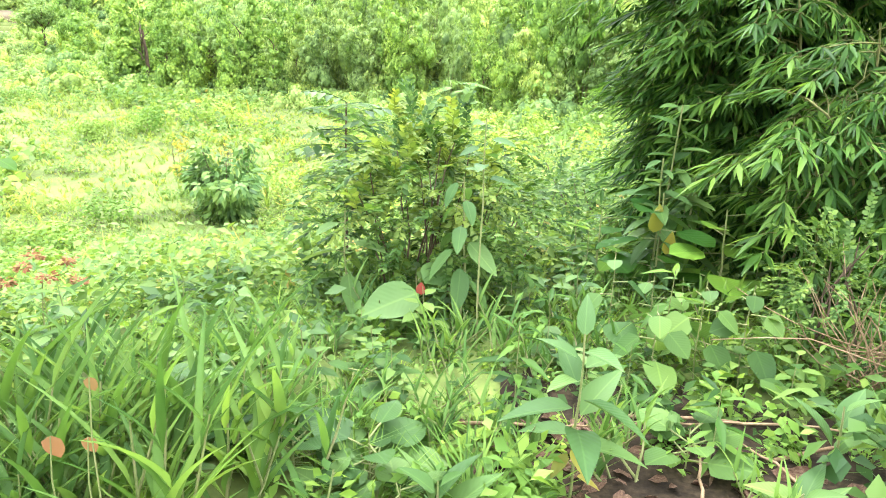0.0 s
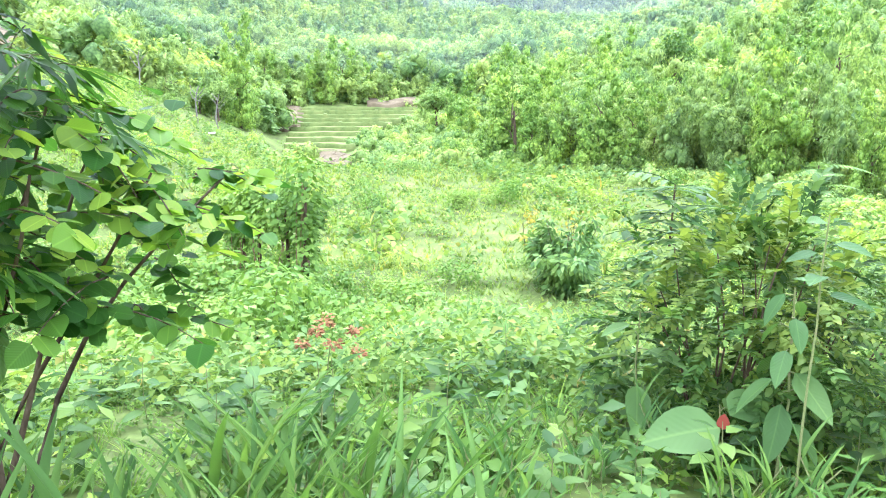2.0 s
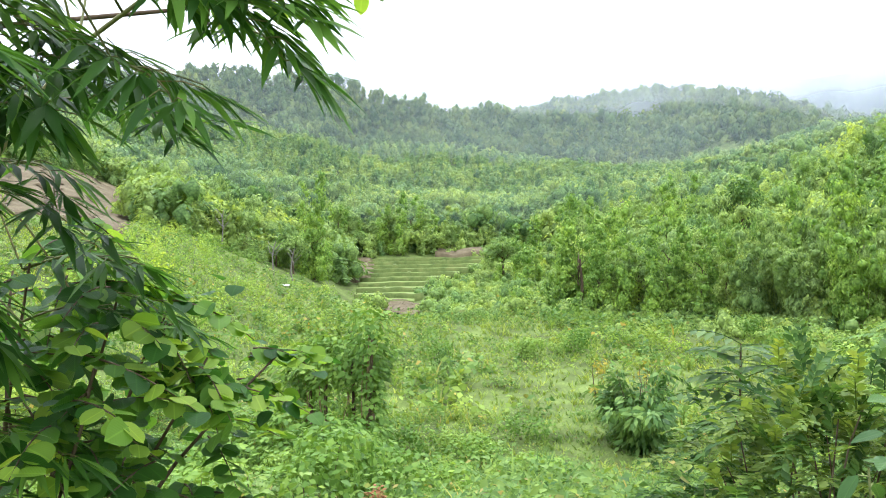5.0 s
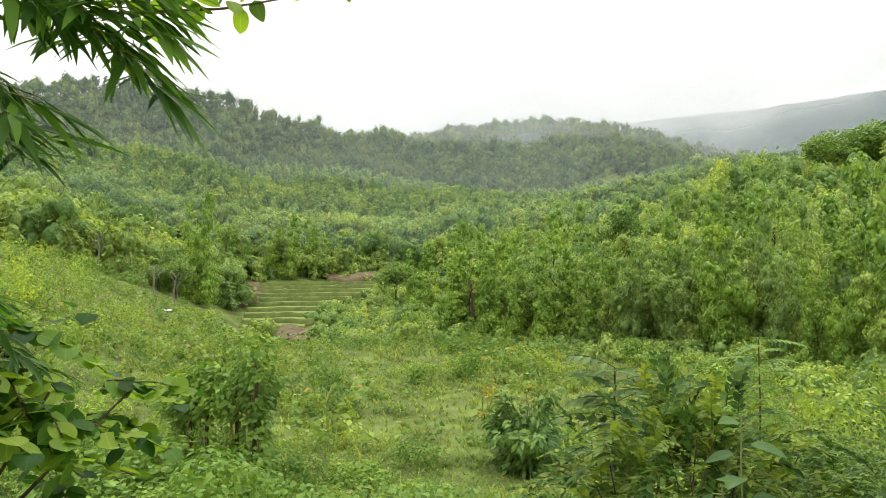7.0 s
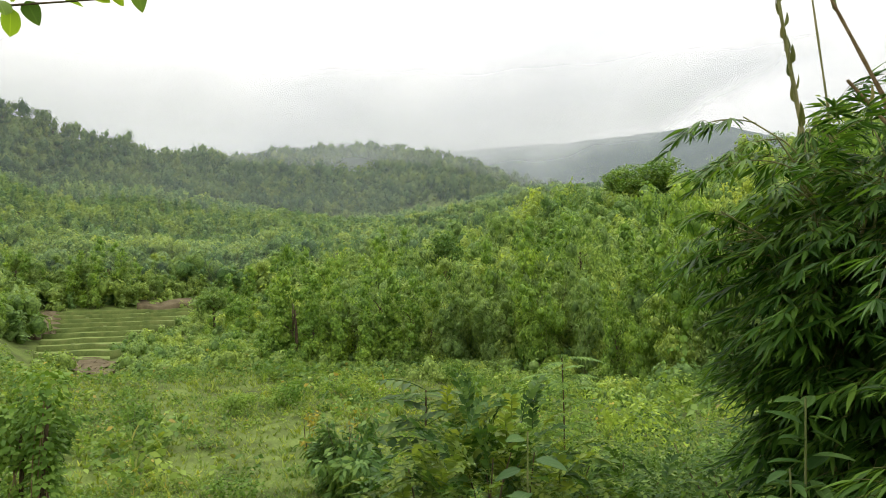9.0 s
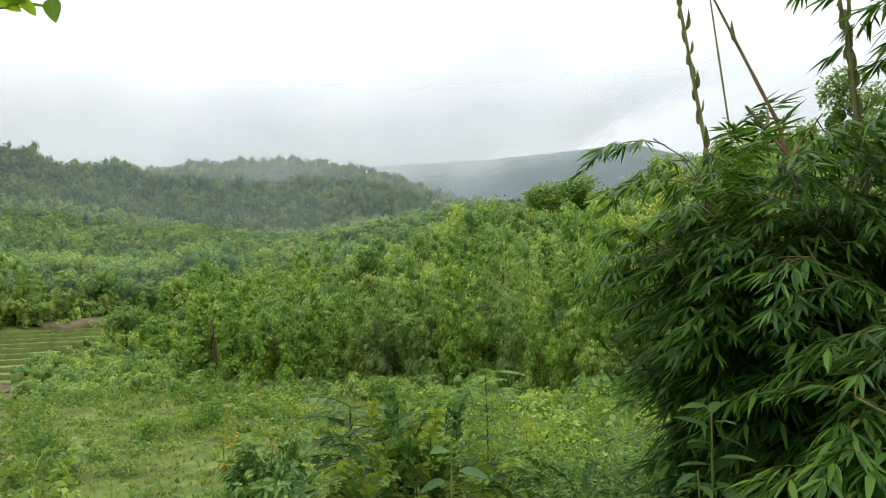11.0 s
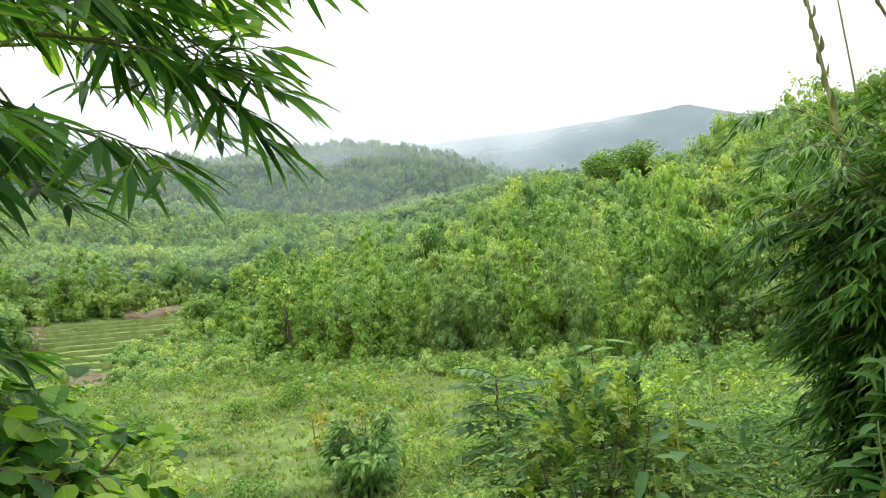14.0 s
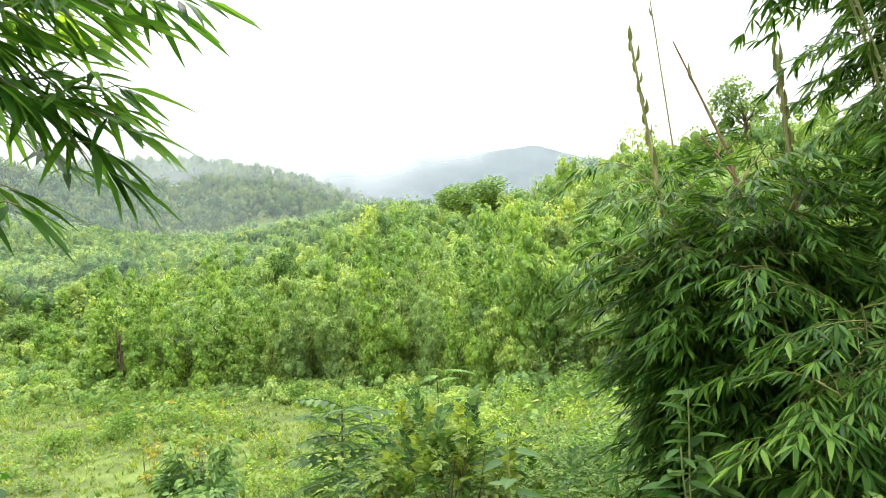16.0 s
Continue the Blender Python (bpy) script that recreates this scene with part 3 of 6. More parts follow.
forest("young_plantation", 12, 3600, 22, 72, 74, 190, SAPLINGS, (2.3, 4.4), (0.9, 1.25), M_GROVE, "close-set slender young trees covering the lower hill",
       lambda az, r: (r > np.maximum(params(az)[0] + 6, np.where(az < 34, 127, 74))) & (r < 190))
forest("young_plantation", 17, 3300, 16, 72, 188, 300, FAR_SAPLINGS, (2.8, 5.2), (0.9, 1.2), M_GROVE, "slender young trees rising over the middle of the hill",
       between(ALL(188), lambda re, ze, rc, ec, rs, es, rb, eb: rs + 12))
forest("shoulder_woodland", 18, 2300, -14, 25, 150, 320, SHOULDER_CROWNS, (1.7, 3.6), (0.7, 1.3), M_GROVE, "rounded green woodland on the middle hills",
       between(lambda re, ze, rc, ec, rs, es, rb, eb: rc + 14, lambda re, ze, rc, ec, rs, es, rb, eb: rs + 14))
forest("upper_hill_forest", 13, 2900, 14, 72, 262, 400, FAR_CROWNS, (2.2, 4.8), (0.7, 1.5), M_WOOD_FAR, "darker woodland on the upper hill and its ridge",
       between(lambda re, ze, rc, ec, rs, es, rb, eb: rs + 8, lambda re, ze, rc, ec, rs, es, rb, eb: np.minimum(rb + 6, 400)))
forest("distant_ridge_forest", 14, 1500, -6, 33, 350, 572, FAR_CROWNS, (3.4, 7.4), (0.65, 1.4), M_WOOD_FAR, "hazy woodland on the distant ridge",
       between(lambda re, ze, rc, ec, rs, es, rb, eb: rs + 30, lambda re, ze, rc, ec, rs, es, rb, eb: rb + 6))


def spot(az, r, lift=0.0):
    x, y = polar(az, r)
    return float(x), float(y), float(height(x, y)) + lift


def placed(m, size, turn=0.0, lean=0.0):
    return pose(*m, lean, 0, turn) @ Matrix.Diagonal((*((size,) * 3 if np.isscalar(size) else size), 1))


# ---- trees along the edge of the field ----
def rod(a, b, r0, r1, bend=0.0, seed=0, n=6, sides=6):
    g = rng(seed)
    t = np.linspace(0, 1, n)[:, None]
    a, b = np.asarray(a, float), np.asarray(b, float)
    side = unit(g.normal(0, 1, 3))
    P = a + (b - a) * t + side * bend * np.sin(t * np.pi) + g.normal(0, abs(bend) * 0.15, (n, 3)) * (t * (1 - t) * 4)
    return tube(P, np.linspace(r0, r1, n), sides)


def lobed(g, c, rad, n, size, slim, fall=1.0):
    """Blades shingled over rounded cushions at c, hanging towards the ground."""
    k = g.choice(len(c), n, p=rad**2 / (rad**2).sum())
    d = unit(g.normal(0, 1, (n, 3)) + (0, 0, 0.5))
    p = c[k] + d * rad[k][:, None] * g.uniform(0.66, 1.15, n)[:, None]
    way = g.normal(0, 0.6, (n, 3)) - (0, 0, fall)
    way = unit(way - d * (way * d).sum(1, keepdims=True) * 0.6)
    ls = g.uniform(0.7, 1.35, n) * size
    return merged([leaves(DIAMOND, p, way, unit(d + (0, 0, 0.3) + g.normal(0, 0.2, (n, 3))), ls, ls * slim), cushions(g, c, rad, 6, 4, 0.55)])


def bamboo_tree(m, seed, group, mat=M_FEATHER):
    ob = thing("bamboo_clump", m, "feathery light-green bamboo clump at the edge of the field", "bamboo", group)
    g = rng(seed)
    C, R = [], []
    for k in range(8):
        a, h, o = g.uniform(0, 6.3), g.uniform(4.2, 8.8), g.uniform(0.5, 2.0)
        t = np.linspace(0, 1, 8)[:, None]
        P = np.concatenate([math.cos(a) * (0.3 + o * t**2), math.sin(a) * (0.3 + o * t**2), h * (t - 0.15 * t**3)], 1)
        if k < 5:
            part("culm", tube(P[:6] * (0.8, 0.8, 0.85), np.linspace(0.03, 0.01, 6), 5), M_CULM, ob, "pale green culm")
        for u in g.uniform(0.22, 1.0, 6):
            C.append([np.interp(u, t[:, 0], P[:, j]) + g.normal(0, 0.28) for j in range(3)])
            R.append(g.uniform(0.4, 0.85) * (1.15 - 0.5 * u))
    part("foliage", lobed(g, np.array(C), np.array(R), 2500, 0.25, 0.34, 1.3), mat, ob, "drooping narrow leaves")
    return ob


def vine_tree(m, seed, group, mat=M_CREEPER):
    ob = thing("vine_covered_tree", m, "tree smothered by hanging green creepers", "tree", group)
    g = rng(seed)
    part("trunk", rod((0, 0, -0.3), (0.2, 0.1, 3.4), 0.13, 0.06, 0.25, seed), M_BARK, ob)
    for k in range(4):
        a = g.uniform(0, 6.3)
        part("limb", rod((0.1, 0, 1.6 + 0.4 * k), (1.0 * math.cos(a), 1.0 * math.sin(a), 2.4 + 0.5 * k), 0.05, 0.015, 0.2, seed + k), M_BARK, ob)
    C, R = [], []
    for k in range(8):
        x, y, h, w = g.normal(0, 1.1), g.normal(0, 1.1), 1.6 + 5.8 * g.uniform(0, 1) ** 1.6, g.uniform(0.45, 0.85)
        z = g.uniform(0, 0.5)
        while z < h:
            C.append((x + g.normal(0, 0.22), y + g.normal(0, 0.22), z))
            R.append(w * g.uniform(0.65, 1.15) * (1.1 - 0.45 * z / h))
            z += w * g.uniform(0.7, 1.3)
    part("creeper", lobed(g, np.array(C), np.array(R), 2500, 0.22, 0.74), mat, ob, "curtain of broad creeper leaves")
    return ob


def broad_tree(m, seed, group, mat, label="broad-leaved tree with a full green crown", tall=5.0, n=2200, name="tree", leaf=1.0, limbs=7):
    ob = thing(name, m, label, "tree", group)
    g = rng(seed)
    part("trunk", rod((0, 0, -0.3), (0.1, 0.2, tall * 0.62), 0.14, 0.07, 0.15, seed), M_BARK, ob)
    tips = []
    for k in range(limbs):
        a, h = k * 2.4 + g.uniform(-0.3, 0.3), tall * g.uniform(0.5, 0.95)
        tip = np.array((math.cos(a) * tall * 0.3 * g.uniform(0.5, 1.1), math.sin(a) * tall * 0.3 * g.uniform(0.5, 1.1), h))
        part("limb", rod((0.05, 0.1, tall * (0.3 + 0.21 * k / limbs)), tip, 0.06, 0.015, 0.15, seed + k), M_BARK, ob)
        tips.append(tip)
    tips = np.array(tips)
    k = g.integers(0, limbs, n)
    d = unit(g.normal(0, 1, (n, 3)) + (0, 0, 0.3))
    p = tips[k] + d * (g.uniform(0.35, 1, n) ** 0.6 * tall * 0.17)[:, None] * (1.2, 1.2, 0.75)
    part("crown", leaves(DIAMOND, p, unit(d * (1, 1, 0.3) + g.normal(0, 0.6, (n, 3)) - (0, 0, 0.25)), unit(d + (0, 0, 1)), leaf * g.uniform(0.16, 0.36, n), leaf * g.uniform(0.1, 0.22, n)), mat, ob)
    return ob


EDGE = "trees along the edge of the field"
g = rng(77)
kinds = [bamboo_tree(placed(spot(19, 60), 1.0), 101, EDGE), bamboo_tree(placed(spot(5.5, 50), 1.0), 102, EDGE), bamboo_tree(placed(spot(9.5, 55), 1.05, 40), 103, EDGE),
         vine_tree(placed(spot(21, 58), 1.0), 104, EDGE), vine_tree(placed(spot(13, 55), 1.1, 70), 105, EDGE), broad_tree(placed(spot(15.5, 58), 1.1), 106, EDGE, M_FOREST),
         bamboo_tree(placed(spot(17.2, 61), 1.1, 200), 107, EDGE, M_GROVE), vine_tree(placed(spot(11.2, 54), 1.0, 120), 108, EDGE, M_FOREST), bamboo_tree(placed(spot(2.4, 47), 1.1, 10), 109, EDGE, M_CREEPER)]
for k in range(70):
    az = -24 + 1.06 * k + g.uniform(-0.5, 0.5)
    re = float(np.interp(az, LAND[:, 0], LAND[:, 1]))
    r = re + g.uniform(-1, 11)
    if 23.5 < az < 42:
        continue
    pick = kinds[int(g.choice(9, p=[0.12, 0.12, 0.1, 0.13, 0.12, 0.1, 0.13, 0.12, 0.06]))]
    sz = 0.62 + 0.72 * g.uniform(0, 1) ** 1.3
    copy_thing(pick, placed(spot(az, r, -0.1), (sz, sz, sz * g.uniform(0.8, 1.35)), g.uniform(0, 360)))

for k in range(11):
    az, r = 42.6 - 0.95 * k + g.uniform(-0.3, 0.3), 123 + g.uniform(-1, 3) - (22 if k < 1 else 0)
    sz = g.uniform(1.0, 1.4)
    copy_thing(kinds[(0, 4, 1, 5, 2, 3)[k % 6]], placed(spot(az, r, -0.1), (sz, sz, sz * g.uniform(0.85, 1.1)), g.uniform(0, 360)))

for k in range(20):
    az = -20 + 2.55 * k + g.uniform(-0.9, 0.9)
    r = float(np.interp(az, LAND[:, 0], LAND[:, 1])) + g.uniform(12, 60)
    if bare(az, r):
        continue
    sz = g.uniform(0.9, 1.5)
    copy_thing(kinds[(3, 5, 4, 0, 5, 2)[k % 6]], placed(spot(az, r, -0.3), (sz, sz, sz * g.uniform(0.85, 1.1)), g.uniform(0, 360)))

# single trees that stand out on the slopes and ridges
broad_tree(placed(spot(-5.1, 128, -1.8), (1.35, 1.35, 0.92), 30), 120, "", M_VINE, "large dark-green tree standing above the hillside woodland", tall=11.5, n=9000, leaf=1.5, limbs=17)
broad_tree(placed(spot(-26.6, 112), 2.3, 80), 121, "", M_GROVE, "tall rounded tree on the crest of the hill", n=2000)
broad_tree(placed(spot(10.4, 82, -0.3), (1.3, 1.3, 1.75)), 122, "", M_DARK, "dark-crowned tree rising from the bamboo thicket", n=2600)
broad_tree(placed(spot(-14.5, 139), (1.6, 1.6, 1.6)), 123, "", M_FOREST, "light-green tree on the hill crest", n=1500)
ridge = broad_tree(placed(spot(32.2, 366, -1), (1.0, 1.0, 1.3)), 124, "lone trees on the ridges", M_WOOD_FAR, "small dark tree standing alone on the ridge", n=900)
for az, r, sz, tl in ((36.4, 357, 1.9, 2.3), (37.0, 357, 1.6, 2.2), (30.4, 395, 1.6, 1.8), (29.7, 402, 1.5, 1.8), (27.0, 520, 2.6, 2.6), (25.6, 520, 2.4, 2.2), (22.2, 552, 5.0, 3.2),
                      (18.5, 556, 2.5, 2.8), (17.2, 556, 2.6, 3.0), (16.0, 556, 3.0, 3.6), (15.2, 556, 3.0, 3.4), (13.6, 558, 2.2, 2.6), (10.9, 558, 1.9, 3.2), (10.0, 558, 1.8, 2.8), (9.4, 558, 1.8, 2.8),
                      (44.5, 352, 3.4, 3.0), (41.0, 352, 2.2, 2.0), (48.0, 352, 2.4, 2.2), (20.6, 554, 2.6, 3.4), (19.7, 554, 3.4, 2.8), (14.4, 556, 4.2, 3.6),
                      (12.4, 558, 3.0, 2.6), (11.6, 558, 2.4, 3.4), (8.0, 556, 3.2, 2.6), (6.6, 556, 2.4, 3.2), (5.1, 556, 3.0, 2.4), (3.4, 556, 2.6, 3.0), (1.5, 560, 3.2, 2.6),
                      (33.4, 365, 1.6, 2.0), (34.6, 362, 2.2, 1.8), (38.6, 355, 2.4, 2.0), (39.8, 354, 1.6, 2.4), (43.0, 352, 2.4, 1.8), (46.2, 352, 1.8, 2.4)):
    copy_thing(ridge, placed(spot(az, r, -1.5), (sz * 0.8, sz * 0.8, tl * 0.55), az * 50))


# ---- rice terraces and the cleared slope ----
M_PADDY = rough_material("paddy_grass", [(0.09, 0.12, 0.03), (0.14, 0.19, 0.045), (0.19, 0.235, 0.075)], 0.35, 0.9, 0.4, fine=9)
M_BUND = rough_material("bund_grass", [(0.065, 0.095, 0.026), (0.1, 0.135, 0.036), (0.15, 0.165, 0.055)], 0.9, 0.9, 0.5, fine=8)


def sector(az0, az1, r0, r1, top, drop, n=10, bumps=0.0, ragged=0.0, m=4):
    """A slab over a piece of ring; top is a height or a function of x and y."""
    az, r = np.meshgrid(np.linspace(az0, az1, n), np.linspace(r0, r1, m), indexing="ij")
    x, y = polar(az + ragged * np.sin(r * 1.1 + az), r + bumps * np.sin(az * 1.9) + ragged * 5 * np.sin(az * 4.3 + 1))
    z = top(x, y) if callable(top) else np.full(x.shape, top)
    U = np.stack([x, y, z], -1).reshape(-1, 3)
    V = np.concatenate([U, U - (0, 0, drop)])
    idx = np.arange(n * m).reshape(n, m)
    Q = [(idx[i, j], idx[i + 1, j], idx[i + 1, j + 1], idx[i, j + 1]) for i in range(n - 1) for j in range(m - 1)]
    rim = [*idx[:, 0], *idx[-1, 1:], *idx[-2::-1, -1], *idx[0, -2:0:-1]]
    Q += [(rim[k], rim[k - 1], rim[k - 1] + n * m, rim[k] + n * m) for k in range(len(rim))]
    return V, np.array(Q), None


terraces = thing("rice_terrace", pose(0, 0, 0), "stepped green rice terraces with low earth banks below the woodland", "terrace")
for k in range(10):
    r0, left, right, level = 76.5 + 4.4 * k, 40.6 - 0.15 * k, 35.6 - 0.72 * k, -4.35 + 0.42 * k
    part("paddy", sector(left, right, r0, r0 + 5.2, level, 1.2, 24, 0.6 + 0.3 * math.sin(k * 1.7)), M_PADDY, terraces, "green rice plot")
    part("bund", sector(left, right, r0 - 0.22, r0 + 0.3, lambda x, y: level + 0.1 + 0.1 * wobble(x, y, 1.3, k), 0.9, 44, 0.6 + 0.3 * math.sin(k * 1.7)), M_BUND, terraces, "grassy earth bank")
for cut in ((38.2, 85.6, 89.5), (36.2, 98.8, 102.8), (37.4, 107.6, 111.5), (33.4, 112.0, 116.0)):
    part("bund", sector(cut[0], cut[0] - 0.25, cut[1], cut[2], lambda x, y: -4.35 + 0.42 * round((cut[1] - 76.5) / 4.4) + 0.12 + 0.1 * wobble(x, y, 1.3), 0.9, 4, 0.5, 0.0, 8), M_BUND, terraces, "grassy earth bank")
part("bank", sector(40.6, 39.2, 95, 119, lambda x, y: -4.35 + 0.0955 * (np.hypot(x, y) - 76.5) - 0.02 + 0.16 * wobble(x, y, 2.2), 1.6, 16, 1.2, 0.3, 24), M_SOIL, terraces, "trodden red earth edge")
part("bank", sector(34.0, 28.0, 119, 123, lambda x, y: height(x, y) + 0.9 + 0.3 * wobble(x, y, 2.0), 1.9, 20, 1.5), M_SOIL, terraces, "trodden red earth edge")
part("bank", sector(38.0, 35.6, 66, 76.9, lambda x, y: -4.6 + 0.02 * (np.hypot(x, y) - 65) + 0.16 * wobble(x, y, 2.0), 1.4, 24, 1.2, 0.5, 14), M_SOIL, terraces, "trodden red earth edge")
ray = np.linspace(58, 110, 200)
hx, hy = polar(45.8, ray)
hit = float(ray[int(np.argmin(np.abs(height(hx, hy) + 0.5 - (1.75 - ray * math.tan(radians(2.6))))))])
u, v = np.meshgrid(np.linspace(-0.75, 0.75, 25), np.linspace(-0.35, 0.35, 4), indexing="ij")
sheet_v = np.stack([u, v, 0.03 * np.sin(u * 40) + 0.25 * v], -1).reshape(-1, 3)
idx = np.arange(100).reshape(25, 4)
sheet_q = np.stack([idx[:-1, :-1], idx[1:, :-1], idx[1:, 1:], idx[:-1, 1:]], -1).reshape(-1, 4)
sheet = tagged(new("metal_sheet", mesh_of("metal_sheet", sheet_v, sheet_q, rough_material("pale_metal", [(0.45, 0.46, 0.47), (0.6, 0.61, 0.62), (0.7, 0.7, 0.7)], 3, 0.5, 0.1))), "pale corrugated metal sheet among the bamboo", "metal sheet")
sheet.matrix_basis = placed(spot(45.8, hit - 1.0, 0.12), 0.6, 45)
sheet.modifiers.new("thickness", "SOLIDIFY").thickness = 0.01
tagged(new("cleared_slope", mesh_of("cleared_slope", *sector(57.2, 66.0, 66, 124, lambda x, y: height(x, y) + 0.25 + 0.15 * wobble(x, y, 3.0), 2.0, 40, 3.0, 0.3, 30)[:2], M_SOIL)), "bare reddish-brown cleared hillside", "slope", kind="structure")

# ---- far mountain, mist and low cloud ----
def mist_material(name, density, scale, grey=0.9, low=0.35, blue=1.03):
    """Thin drifting vapour, also used as stand-in aerial haze: mostly clear, white where it thickens."""
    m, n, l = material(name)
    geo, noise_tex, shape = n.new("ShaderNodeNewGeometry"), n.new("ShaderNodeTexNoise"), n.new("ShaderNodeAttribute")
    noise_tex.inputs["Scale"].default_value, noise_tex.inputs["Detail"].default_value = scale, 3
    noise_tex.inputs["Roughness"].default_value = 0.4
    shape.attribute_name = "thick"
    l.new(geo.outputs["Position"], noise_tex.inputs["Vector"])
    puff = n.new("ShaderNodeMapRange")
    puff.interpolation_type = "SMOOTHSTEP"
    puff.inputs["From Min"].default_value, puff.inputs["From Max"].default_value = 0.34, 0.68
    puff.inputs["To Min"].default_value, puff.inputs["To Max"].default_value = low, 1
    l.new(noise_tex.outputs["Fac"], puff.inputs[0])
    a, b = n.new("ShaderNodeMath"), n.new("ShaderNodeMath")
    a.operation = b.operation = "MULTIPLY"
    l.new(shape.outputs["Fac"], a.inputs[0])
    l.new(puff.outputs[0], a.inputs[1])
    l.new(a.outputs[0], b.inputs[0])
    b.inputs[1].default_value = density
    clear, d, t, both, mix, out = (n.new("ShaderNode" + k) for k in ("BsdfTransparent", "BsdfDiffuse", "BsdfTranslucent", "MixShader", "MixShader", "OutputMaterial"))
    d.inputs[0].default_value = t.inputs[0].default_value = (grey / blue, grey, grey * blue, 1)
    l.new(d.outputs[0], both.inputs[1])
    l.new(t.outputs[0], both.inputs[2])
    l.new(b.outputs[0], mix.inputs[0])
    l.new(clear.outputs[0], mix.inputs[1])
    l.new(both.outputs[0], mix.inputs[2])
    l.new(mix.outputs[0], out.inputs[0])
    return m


def smooth(lo, hi, v):
    t = np.clip((v - lo) / (hi - lo), 0, 1)
    return t * t * (3 - 2 * t)


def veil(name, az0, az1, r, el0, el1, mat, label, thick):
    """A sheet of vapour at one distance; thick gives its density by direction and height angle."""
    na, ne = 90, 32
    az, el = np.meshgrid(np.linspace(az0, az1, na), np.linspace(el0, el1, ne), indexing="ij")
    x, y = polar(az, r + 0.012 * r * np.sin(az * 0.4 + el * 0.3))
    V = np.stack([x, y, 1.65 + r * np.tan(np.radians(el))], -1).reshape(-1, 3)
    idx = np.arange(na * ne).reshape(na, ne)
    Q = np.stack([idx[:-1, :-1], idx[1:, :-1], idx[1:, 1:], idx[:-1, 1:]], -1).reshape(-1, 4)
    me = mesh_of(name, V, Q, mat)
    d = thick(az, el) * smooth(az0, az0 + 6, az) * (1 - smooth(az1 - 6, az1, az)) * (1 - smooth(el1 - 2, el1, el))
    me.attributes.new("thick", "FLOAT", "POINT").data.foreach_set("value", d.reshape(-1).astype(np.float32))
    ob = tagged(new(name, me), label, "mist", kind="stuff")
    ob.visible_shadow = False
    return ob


PEAK_AZ = np.array([-60, -38, -24, -14.5, -10.8, -6, 0, 8, 18, 34])
PEAK_EL = np.array([7.0, 8.0, 9.0, 10.6, 12.0, 11.7, 11.4, 11.2, 10.6, 9.5])
az, k = np.meshgrid(np.linspace(-60, 34, 160), np.linspace(0, 1, 30), indexing="ij")
rr = 1150 + 500 * k
el = np.interp(az, PEAK_AZ, PEAK_EL) * (0.35 + 0.65 * np.sin(k * np.pi / 2))
x, y = polar(az, rr)
z = 1.65 + rr * np.tan(np.radians(el)) + 14 * wobble(x, y, 60) * (1 - k * 0.7) + 3.5 * wobble(x, y, 14, 4)
idx = np.arange(160 * 30).reshape(160, 30)
tagged(new("distant_mountain", mesh_of("distant_mountain", np.stack([x, y, z], -1).reshape(-1, 3), np.stack([idx[:-1, :-1], idx[:-1, 1:], idx[1:, 1:], idx[1:, :-1]], -1).reshape(-1, 4),
       rough_material("mountain_forest", [(0.018, 0.035, 0.032), (0.03, 0.05, 0.045), (0.042, 0.068, 0.055)], 0.012, 0.9, 0.3, fine=0.12))), "blue-grey forested mountain under cloud", "mountain", kind="structure")
# wood, valley and mountain haze: tinted sheets standing in for aerial haze
veil("wood_haze", -60, 90, 132, -4, 34, mist_material("wood_haze", 0.05, 0.02, 0.8, 0.8, 1.16), "thin bluish sheet standing in for haze among the woods", lambda az, el: 1 - smooth(11, 30, el))
veil("valley_haze", -60, 90, 268, 0, 30, mist_material("thin_haze", 0.1, 0.01, 0.7, 0.8, 1.12), "thin pale sheet standing in for haze before the upper hill", lambda az, el: 1 - smooth(11, 28, el))
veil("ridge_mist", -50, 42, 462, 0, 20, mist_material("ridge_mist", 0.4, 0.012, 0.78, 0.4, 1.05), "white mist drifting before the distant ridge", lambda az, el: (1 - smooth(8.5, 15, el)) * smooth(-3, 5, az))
# the low grey puts the cloud's shade into the haze colour
veil("mountain_haze", -60, 60, 910, 0, 26, mist_material("mountain_haze", 0.16, 0.004, 0.4, 0.85, 1.2), "blue-grey sheet standing in for haze before the mountain", lambda az, el: 1 - smooth(12, 24, el))
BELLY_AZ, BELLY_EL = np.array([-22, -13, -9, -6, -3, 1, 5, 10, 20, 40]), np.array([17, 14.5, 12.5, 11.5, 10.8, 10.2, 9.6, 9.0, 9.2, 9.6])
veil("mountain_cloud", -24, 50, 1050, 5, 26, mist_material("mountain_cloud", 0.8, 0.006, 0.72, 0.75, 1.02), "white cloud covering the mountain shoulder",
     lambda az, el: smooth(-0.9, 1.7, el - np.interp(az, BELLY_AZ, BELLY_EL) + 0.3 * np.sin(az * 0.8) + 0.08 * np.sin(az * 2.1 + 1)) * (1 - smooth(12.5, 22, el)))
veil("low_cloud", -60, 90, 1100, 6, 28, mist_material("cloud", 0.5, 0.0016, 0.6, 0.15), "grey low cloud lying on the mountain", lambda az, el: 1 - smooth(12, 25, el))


# ---- the field: herbs, grass and shrubs ----
RIBBON = (np.array([(-1, 0, 0), (1, 0, 0), (-0.85, 0.5, -0.04), (0.85, 0.5, -0.04), (-0.08, 1, -0.3), (0.08, 1, -0.3)], float), np.array([(0, 1, 3, 2), (2, 3, 5, 4)]), None)
OVAL = leaf_shape("ovate", 2, 0.12, 0.25)


